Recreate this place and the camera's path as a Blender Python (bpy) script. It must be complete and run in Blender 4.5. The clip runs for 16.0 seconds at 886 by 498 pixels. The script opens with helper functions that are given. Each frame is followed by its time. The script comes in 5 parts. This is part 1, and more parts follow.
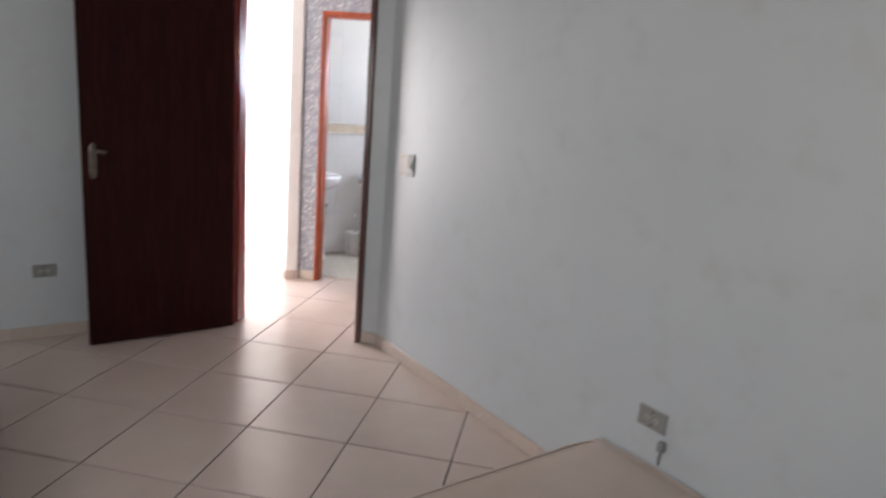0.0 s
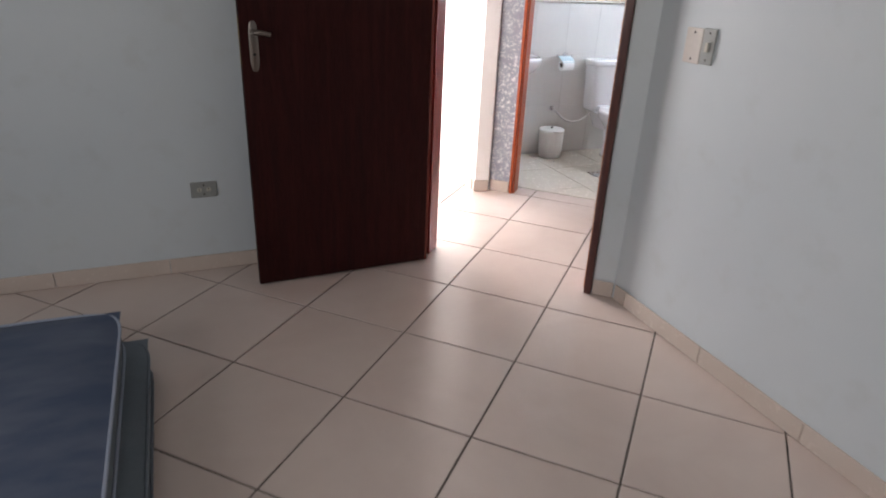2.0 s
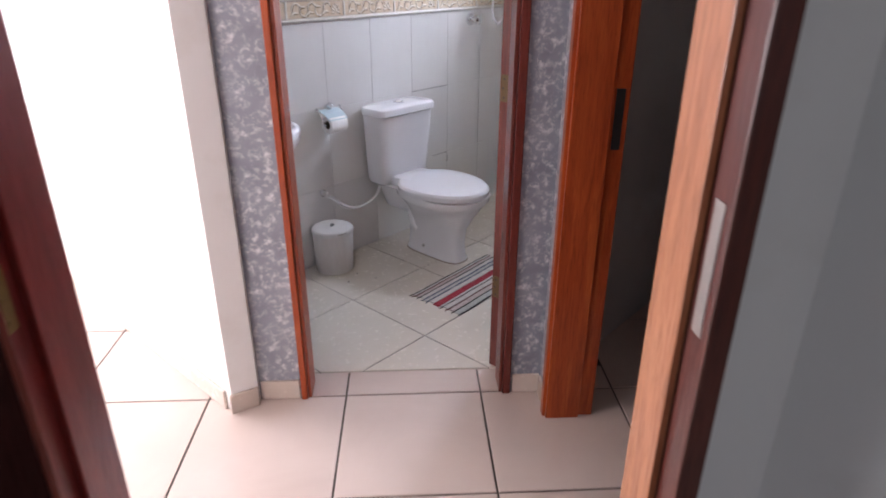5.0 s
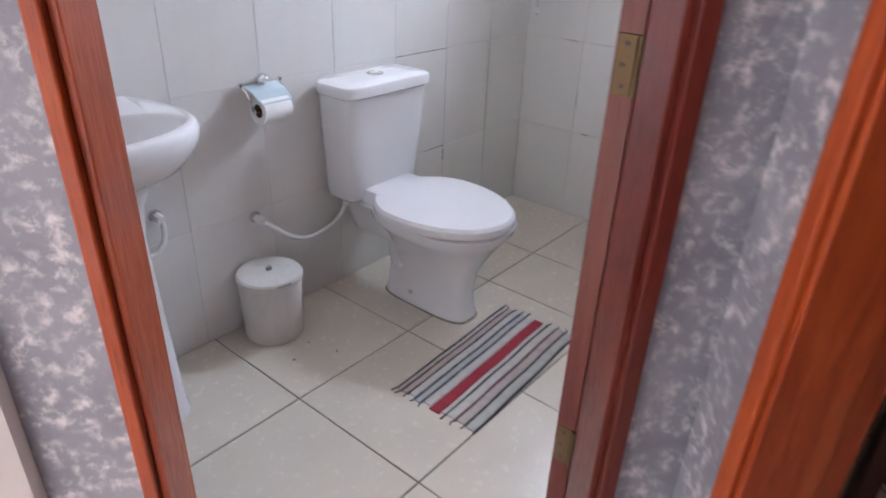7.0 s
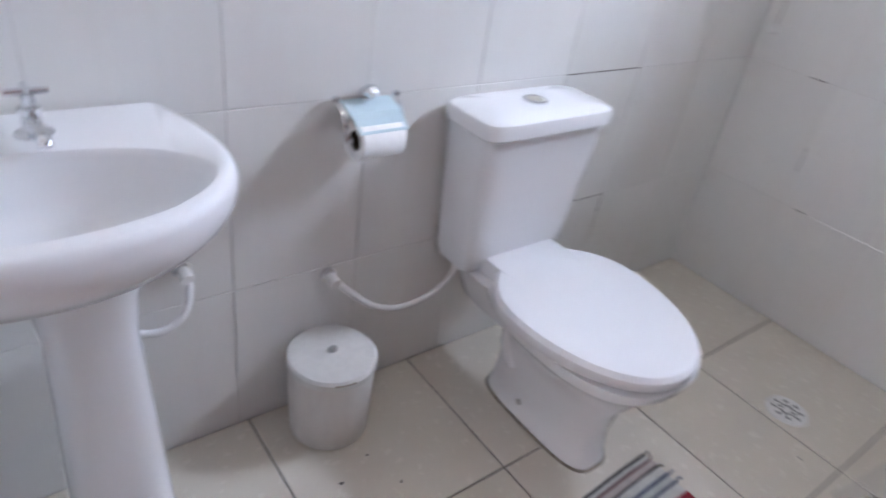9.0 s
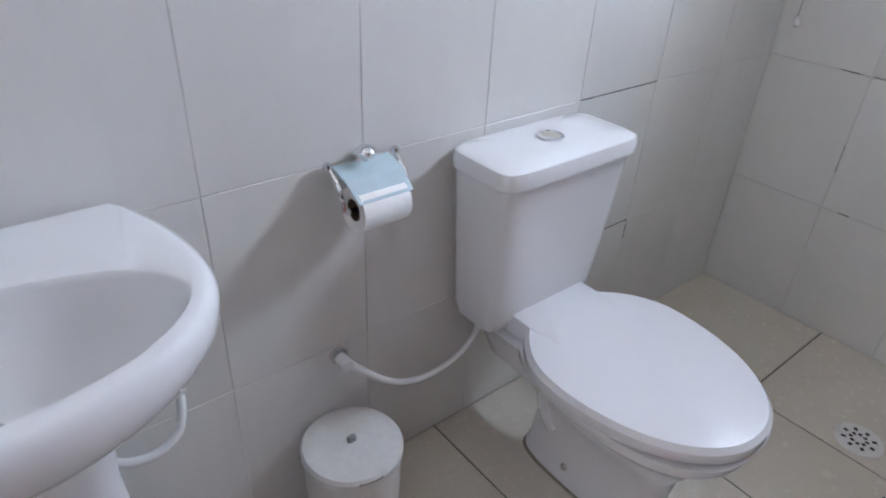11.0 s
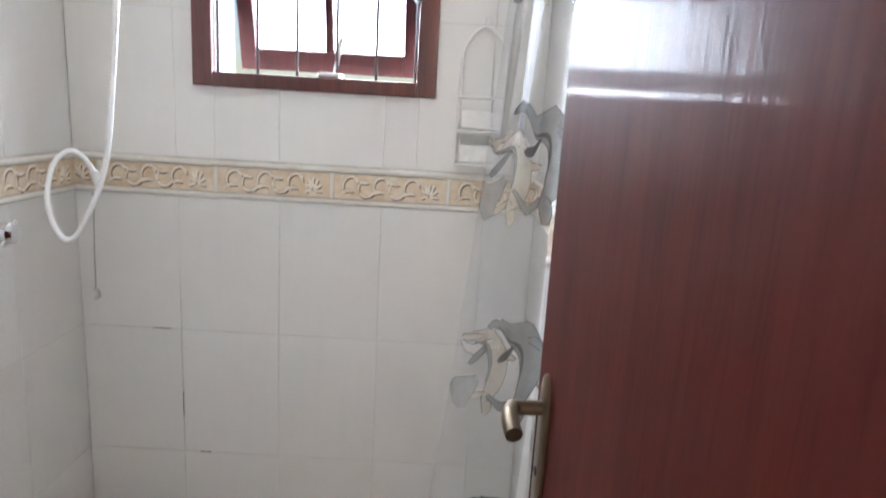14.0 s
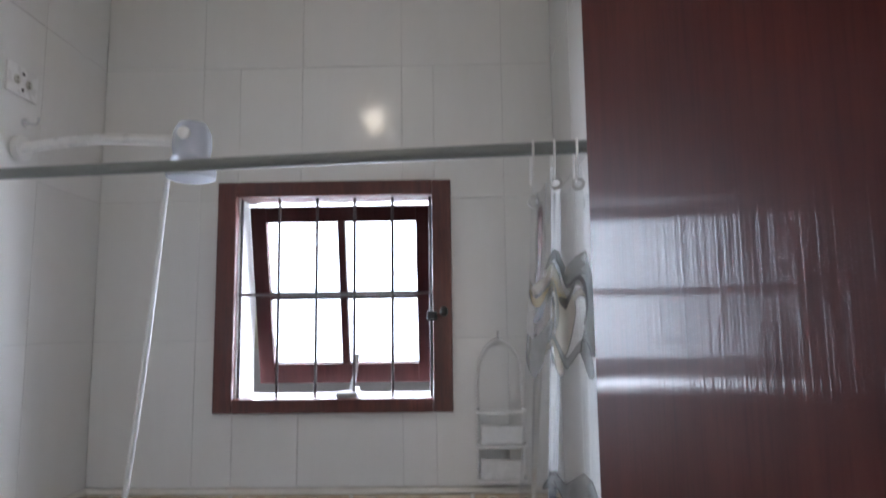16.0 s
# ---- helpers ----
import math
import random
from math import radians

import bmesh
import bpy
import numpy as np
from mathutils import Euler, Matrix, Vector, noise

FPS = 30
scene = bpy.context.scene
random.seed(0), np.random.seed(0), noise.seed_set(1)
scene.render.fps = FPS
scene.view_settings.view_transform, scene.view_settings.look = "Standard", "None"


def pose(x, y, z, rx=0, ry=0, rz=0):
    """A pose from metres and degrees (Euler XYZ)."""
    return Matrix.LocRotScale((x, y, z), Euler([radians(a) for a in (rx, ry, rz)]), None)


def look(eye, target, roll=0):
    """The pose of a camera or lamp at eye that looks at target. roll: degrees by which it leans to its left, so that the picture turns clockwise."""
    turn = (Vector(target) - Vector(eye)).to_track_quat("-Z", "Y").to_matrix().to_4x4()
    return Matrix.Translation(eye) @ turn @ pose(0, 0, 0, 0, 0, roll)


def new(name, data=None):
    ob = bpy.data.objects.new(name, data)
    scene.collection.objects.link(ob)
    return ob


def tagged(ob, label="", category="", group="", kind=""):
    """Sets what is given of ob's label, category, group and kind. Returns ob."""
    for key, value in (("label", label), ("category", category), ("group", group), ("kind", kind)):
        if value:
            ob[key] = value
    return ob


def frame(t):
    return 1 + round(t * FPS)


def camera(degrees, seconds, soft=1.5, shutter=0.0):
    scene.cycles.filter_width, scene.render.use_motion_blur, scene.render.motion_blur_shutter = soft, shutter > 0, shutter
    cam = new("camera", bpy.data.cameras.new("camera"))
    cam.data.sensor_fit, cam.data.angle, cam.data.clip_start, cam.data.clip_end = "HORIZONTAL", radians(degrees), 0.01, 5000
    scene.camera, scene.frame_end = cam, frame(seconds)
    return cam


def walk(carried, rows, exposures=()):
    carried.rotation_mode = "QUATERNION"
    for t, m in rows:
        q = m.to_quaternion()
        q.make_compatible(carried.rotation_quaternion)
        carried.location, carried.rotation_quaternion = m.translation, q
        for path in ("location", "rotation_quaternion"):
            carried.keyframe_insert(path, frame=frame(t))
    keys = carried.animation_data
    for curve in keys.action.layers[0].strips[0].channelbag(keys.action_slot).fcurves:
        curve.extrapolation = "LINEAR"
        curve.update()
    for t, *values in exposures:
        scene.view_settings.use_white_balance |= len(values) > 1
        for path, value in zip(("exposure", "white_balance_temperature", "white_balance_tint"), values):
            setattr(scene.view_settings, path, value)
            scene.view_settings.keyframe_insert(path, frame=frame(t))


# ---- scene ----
cam = camera(69.4, 16.0, 1.8, 0.4)
PATH = [
    (0, (-2.234, -4.716, 1.521), (-1.105, -3.125, 1.08), 4.6),
    (0.5, (-2.258, -4.505, 1.457), (-1.374, -2.818, 0.846), 3.6),
    (1, (-2.284, -4.163, 1.446), (-1.497, -2.459, 0.753), 1.9),
    (1.5, (-2.227, -3.865, 1.399), (-1.453, -2.2, 0.607), 1.7),
    (2, (-2.116, -3.514, 1.411), (-1.402, -1.835, 0.591), 2.6),
    (2.5, (-2.042, -3.15, 1.403), (-1.146, -1.558, 0.59), 2.9),
    (3, (-1.902, -2.768, 1.408), (-0.844, -1.277, 0.599), 1.9),
    (3.5, (-1.686, -2.44, 1.411), (-0.564, -0.97, 0.649), 1.5),
    (4, (-1.529, -2.106, 1.405), (-0.346, -0.687, 0.639), 1.1),
    (4.5, (-1.373, -1.803, 1.416), (-0.101, -0.463, 0.65), -0.4),
    (4.7, (-1.287, -1.676, 1.428), (0.029, -0.391, 0.644), -0.1),
    (6.8, (-0.447, -0.73, 1.21), (0.97, 0.344, 0.295), 1.3),
    (7, (-0.371, -0.662, 1.224), (1.01, 0.45, 0.299), 2.3),
    (7.5, (-0.246, -0.515, 1.229), (1.083, 0.644, 0.285), 2.6),
    (8, (-0.107, -0.317, 1.242), (1.313, 0.741, 0.313), 0.4),
    (8.5, (-0.048, -0.192, 1.245), (1.418, 0.769, 0.282), 8.1),
    (9, (0.086, -0.107, 1.208), (1.199, 1.172, 0.148), 9.2),
    (9.2, (0.139, -0.089, 1.201), (1.091, 1.284, 0.103), 10.0),
    (11.3, (0.209, 0.066, 1.217), (1.365, 1.329, 0.183), 0.6),
    (11.5, (0.237, 0.056, 1.217), (1.466, 1.256, 0.192), 0.4),
    (12, (0.297, 0.019, 1.238), (1.73, 1.006, 0.251), 0.6),
    (12.5, (0.342, -0.012, 1.263), (1.968, 0.718, 0.355), 0.8),
    (13, (0.369, -0.055, 1.32), (2.183, 0.303, 0.558), 4.5),
    (13.5, (0.383, -0.077, 1.379), (2.291, 0.046, 0.791), 4.9),
    (14, (0.381, -0.087, 1.431), (2.337, -0.095, 1.012), 3.3),
    (14.5, (0.394, -0.094, 1.488), (2.371, -0.145, 1.189), 2.2),
    (15, (0.405, -0.079, 1.552), (2.399, -0.142, 1.411), 1.5),
    (15.5, (0.398, -0.061, 1.618), (2.398, -0.077, 1.654), 0.1),
    (16, (0.389, -0.06, 1.687), (2.374, -0.025, 1.928), -0.7),
]
EXPOSURES = [(0, 0.22, 6550, 13), (1.0, 0.24, 6600, 13), (1.5, 0.32, 6550, 13), (3.0, 0.27, 6500, 13), (3.5, 0.07, 6500, 15), (4.0, -0.15, 6550, 18), (4.5, -0.27, 6500, 21), (7.0, -0.05, 6300, 18), (8.0, -0.02, 6300, 19), (9.0, 0.05, 6150, 17), (11.5, -0.3, 6150, 13), (12.0, -0.27, 6300, 12), (12.5, -0.2, 6400, 11), (13.0, -0.08, 6650, 11), (13.5, -0.03, 6850, 12), (14.0, 0.12, 6700, 12), (14.5, 0.17, 6500, 13), (15.0, -0.15, 6450, 16), (15.5, -0.68, 6500, 16), (16.0, -1.14, 6450, 14)]
walk(cam, [(t, look(eye, target, roll)) for t, eye, target, roll in PATH], EXPOSURES)

R2 = math.sqrt(0.5)
# diagonal frame: local x runs along v (to the south-east), local y along u (to the north-east)
DIAG = Matrix(((R2, R2, 0, 0), (-R2, R2, 0, 0), (0, 0, 1, 0), (0, 0, 0, 1)))

# ---- world and light ----
world = bpy.data.worlds.new("sky")
scene.world = world
world.use_nodes = True
wn = world.node_tree
sky = wn.nodes.new("ShaderNodeTexSky")
sky.sky_type, sky.sun_disc, sky.sun_elevation, sky.sun_rotation = "NISHITA", False, radians(42), radians(-80)
wn.links.new(sky.outputs[0], wn.nodes["Background"].inputs[0])
wn.nodes["Background"].inputs[1].default_value = 0.1


def sun_lamp():
    d = bpy.data.lights.new("sun", "SUN")
    d.energy, d.angle, d.color = 3.0, radians(0.6), (1, 0.95, 0.88)
    ob = new("sun", d)
    ob.matrix_world = look((-6, 1.0, 6), (0, 0, 0))
    return ob


def window_light(name, at, to, sx, sy, watts, color=(1, 1, 1)):
    d = bpy.data.lights.new(name, "AREA")
    d.shape, d.size, d.size_y, d.energy, d.color = "RECTANGLE", sx, sy, watts, color
    ob = new(name, d)
    ob.matrix_world = look(at, to)
    return ob


sun_lamp()
window_light("bathroom_window_light", (2.55, 0.27, 1.85), (1.2, 0.27, 1.55), 0.95, 0.9, 222, (0.745, 0.85, 1.0))
window_light("bedroom_window_light", (-4.36, -3.4, 1.6), (-2.0, -3.0, 1.2), 1.5, 1.2, 23, (1.0, 0.975, 0.97))
window_light("living_window_light", (-2.0, 3.46, 1.3), (-1.6, 0.0, 0.9), 2.4, 2.2, 295, (1.0, 0.965, 0.975))

# ---- materials ----


def nodes_of(name):
    m = bpy.data.materials.new(name)
    m.use_nodes = True
    t = m.node_tree
    return m, t, t.nodes["Principled BSDF"]


def link(t, a, b):
    t.links.new(a, b)


def texco(t, scale=(1, 1, 1), rnd=False):
    co = t.nodes.new("ShaderNodeTexCoord")
    mp = t.nodes.new("ShaderNodeMapping")
    mp.inputs["Scale"].default_value = scale
    link(t, co.outputs["Object"], mp.inputs["Vector"])
    if rnd:
        info = t.nodes.new("ShaderNodeObjectInfo")
        mul = t.nodes.new("ShaderNodeVectorMath")
        mul.operation = "SCALE"
        mul.inputs[0].default_value = (7.3, 13.1, 5.7)
        link(t, info.outputs["Random"], mul.inputs["Scale"])
        link(t, mul.outputs[0], mp.inputs["Location"])
    return mp.outputs["Vector"]


def noise_node(t, vec, scale, detail=4, rough=0.55, dist=0.0):
    n = t.nodes.new("ShaderNodeTexNoise")
    n.inputs["Scale"].default_value, n.inputs["Detail"].default_value = scale, detail
    n.inputs["Roughness"].default_value, n.inputs["Distortion"].default_value = rough, dist
    link(t, vec, n.inputs["Vector"])
    return n.outputs["Fac"]


def ramp(t, fac, stops):
    r = t.nodes.new("ShaderNodeValToRGB")
    e = r.color_ramp.elements
    while len(e) < len(stops):
        e.new(0.5)
    for k, (p, c) in zip(e, stops):
        k.position, k.color = p, (*c, 1) if len(c) == 3 else c
    link(t, fac, r.inputs["Fac"])
    return r.outputs["Color"]


def mixc(t, fac, a, b, mode="MIX"):
    m = t.nodes.new("ShaderNodeMix")
    m.data_type, m.blend_type = "RGBA", mode
    for sock, val in ((m.inputs[0], fac), (m.inputs[6], a), (m.inputs[7], b)):
        if isinstance(val, (int, float)):
            sock.default_value = val
        elif isinstance(val, tuple):
            sock.default_value = (*val, 1)
        else:
            link(t, val, sock)
    return m.outputs[2]


def bump(t, b, height, strength, distance=0.01):
    n = t.nodes.new("ShaderNodeBump")
    n.inputs["Strength"].default_value, n.inputs["Distance"].default_value = strength, distance
    link(t, height, n.inputs["Height"])
    link(t, n.outputs[0], b.inputs["Normal"])


def mottled(name, c1, c2, rough=0.5, scale=3.0, fine=60.0, bump_s=0.1, metal=0.0, rnd=False, stretch=(1, 1, 1), spec=0.5, coat=0.0):
    """A plain surface with broad and fine variation."""
    m, t, b = nodes_of(name)
    v = texco(t, stretch, rnd)
    broad, grain = noise_node(t, v, scale, 3), noise_node(t, v, fine, 4)
    col = ramp(t, broad, [(0.3, c1), (0.7, c2)])
    dark = ramp(t, grain, [(0.3, (0.95, 0.95, 0.95)), (0.6, (1, 1, 1))])
    link(t, mixc(t, 1.0, col, dark, "MULTIPLY"), b.inputs["Base Color"])
    rr = ramp(t, broad, [(0.3, (rough * 0.85,) * 3), (0.7, (min(1, rough * 1.15),) * 3)])
    link(t, rr, b.inputs["Roughness"])
    b.inputs["Metallic"].default_value = metal
    b.inputs["Specular IOR Level"].default_value = spec
    b.inputs["Coat Weight"].default_value = coat
    b.inputs["Coat Roughness"].default_value = 0.08
    if bump_s:
        bump(t, b, grain, bump_s, 0.004)
    return m


def painted_wall(name, c1, c2, rough=0.55):
    m, t, b = nodes_of(name)
    v = texco(t)
    broad, mid, fine = noise_node(t, v, 0.9, 4), noise_node(t, v, 6, 5), noise_node(t, v, 130, 3)
    col = ramp(t, broad, [(0.35, c1), (0.65, c2)])
    scuff = ramp(t, mid, [(0.25, (0.93, 0.92, 0.9)), (0.45, (1, 1, 1))])
    link(t, mixc(t, 1.0, col, scuff, "MULTIPLY"), b.inputs["Base Color"])
    b.inputs["Roughness"].default_value = rough
    add = t.nodes.new("ShaderNodeMath")
    add.operation = "MULTIPLY_ADD"
    add.inputs[1].default_value = 0.25
    link(t, fine, add.inputs[0])
    link(t, mid, add.inputs[2])
    bump(t, b, add.outputs[0], 0.25, 0.006)
    return m


def sponged_wall(name):
    """Grey distemper with pale sponge dabs."""
    m, t, b = nodes_of(name)
    v = texco(t)
    base = ramp(t, noise_node(t, v, 9, 5), [(0.3, (0.215, 0.23, 0.275)), (0.7, (0.325, 0.345, 0.395))])
    dabs = noise_node(t, v, 46, 4, 0.6, 0.2)
    where = noise_node(t, v, 18, 2)
    mul = t.nodes.new("ShaderNodeMath")
    mul.operation = "MULTIPLY"
    link(t, ramp(t, dabs, [(0.48, (0, 0, 0)), (0.66, (1, 1, 1))]), mul.inputs[0])
    link(t, ramp(t, where, [(0.36, (0, 0, 0)), (0.56, (1, 1, 1))]), mul.inputs[1])
    link(t, mixc(t, mul.outputs[0], base, (0.66, 0.66, 0.67)), b.inputs["Base Color"])
    b.inputs["Roughness"].default_value = 0.42
    bump(t, b, dabs, 0.25, 0.006)
    return m


def varnished_wood(name, c_dark, c_mid, c_light, rough=0.25, axis="z", coat=0.4, grain=1.0, spec=0.4):
    m, t, b = nodes_of(name)
    s = {"z": (9, 9, 0.7), "x": (0.7, 9, 9), "y": (9, 0.7, 9)}[axis]
    v = texco(t, s, True)
    g = noise_node(t, v, 4.0, 8, 0.6, 0.8)
    fine = noise_node(t, v, 30.0, 4, 0.6)
    col = ramp(t, g, [(0.28, c_dark), (0.5, c_mid), (0.75, c_light)])
    pores = ramp(t, fine, [(0.32, (0.72, 0.7, 0.7)), (0.5, (1, 1, 1))])
    link(t, mixc(t, grain, col, pores, "MULTIPLY"), b.inputs["Base Color"])
    link(t, ramp(t, fine, [(0.3, (rough * 1.5,) * 3), (0.6, (rough,) * 3)]), b.inputs["Roughness"])
    b.inputs["Coat Weight"].default_value, b.inputs["Coat Roughness"].default_value = coat, 0.14
    b.inputs["Specular IOR Level"].default_value = spec
    bump(t, b, fine, 0.12, 0.003)
    return m


def glazed_tile(name, c1, c2, rough=0.12, vein=None, scale=2.5):
    m, t, b = nodes_of(name)
    v = texco(t, (1, 1, 1), True)
    broad = noise_node(t, v, scale, 5, 0.6, 0.6)
    fine = noise_node(t, v, 45, 4)
    col = ramp(t, broad, [(0.3, c1), (0.7, c2)])
    if vein:
        streak = noise_node(t, texco(t, vein, True), 6, 5, 0.6)
        col = mixc(t, 1.0, col, ramp(t, streak, [(0.3, (0.985, 0.984, 0.982)), (0.55, (1, 1, 1))]), "MULTIPLY")
    info = t.nodes.new("ShaderNodeObjectInfo")
    tone = ramp(t, info.outputs["Random"], [(0.0, (0.975, 0.975, 0.97)), (1.0, (1, 1, 1))])
    link(t, mixc(t, 1.0, col, tone, "MULTIPLY"), b.inputs["Base Color"])
    link(t, ramp(t, fine, [(0.3, (rough * 1.12,) * 3), (0.65, (rough,) * 3)]), b.inputs["Roughness"])
    bump(t, b, broad, 0.03, 0.004)
    return m


def plain(name, c, rough=0.4, metal=0.0, spec=0.5, coat=0.0):
    c2 = tuple(min(1.0, k * 1.08 + 0.004) for k in c)
    return mottled(name, c, c2, rough, 14, 90, 0.03, metal, True, spec=spec, coat=coat)


def glaze(name, c, rough):
    """Even white glaze with slightly uneven gloss."""
    m, t, b = nodes_of(name)
    v = texco(t)
    n = noise_node(t, v, 3, 3)
    link(t, ramp(t, n, [(0.3, tuple(k * 0.975 for k in c)), (0.7, c)]), b.inputs["Base Color"])
    link(t, ramp(t, n, [(0.3, (rough,) * 3), (0.7, (rough * 1.3,) * 3)]), b.inputs["Roughness"])
    return m


def streaky_veneer(name):
    """Red-brown veneer under a clear lacquer brushed on in vertical strokes."""
    m, t, b = nodes_of(name)
    v = texco(t, (9, 9, 0.6))
    g, fine = noise_node(t, v, 3.0, 7, 0.6, 0.6), noise_node(t, v, 22.0, 4, 0.6)
    col = ramp(t, g, [(0.28, (0.044, 0.0070, 0.0055)), (0.5, (0.056, 0.0092, 0.0068)), (0.75, (0.070, 0.0125, 0.0088))])
    link(t, mixc(t, 0.6, col, ramp(t, fine, [(0.35, (0.7, 0.68, 0.68)), (0.5, (1, 1, 1))]), "MULTIPLY"), b.inputs["Base Color"])
    b.inputs["Roughness"].default_value = 0.6
    b.inputs["Specular IOR Level"].default_value = 0.02
    b.inputs["Coat Weight"].default_value = 0.15
    b.inputs["Coat Roughness"].default_value = 0.025
    nb = t.nodes.new("ShaderNodeBump")
    nb.inputs["Strength"].default_value, nb.inputs["Distance"].default_value = 0.4, 0.002
    strokes = noise_node(t, texco(t, (9, 9, 0.12)), 20.0, 3, 0.55)
    link(t, strokes, nb.inputs["Height"])
    link(t, nb.outputs[0], b.inputs["Coat Normal"])
    return m


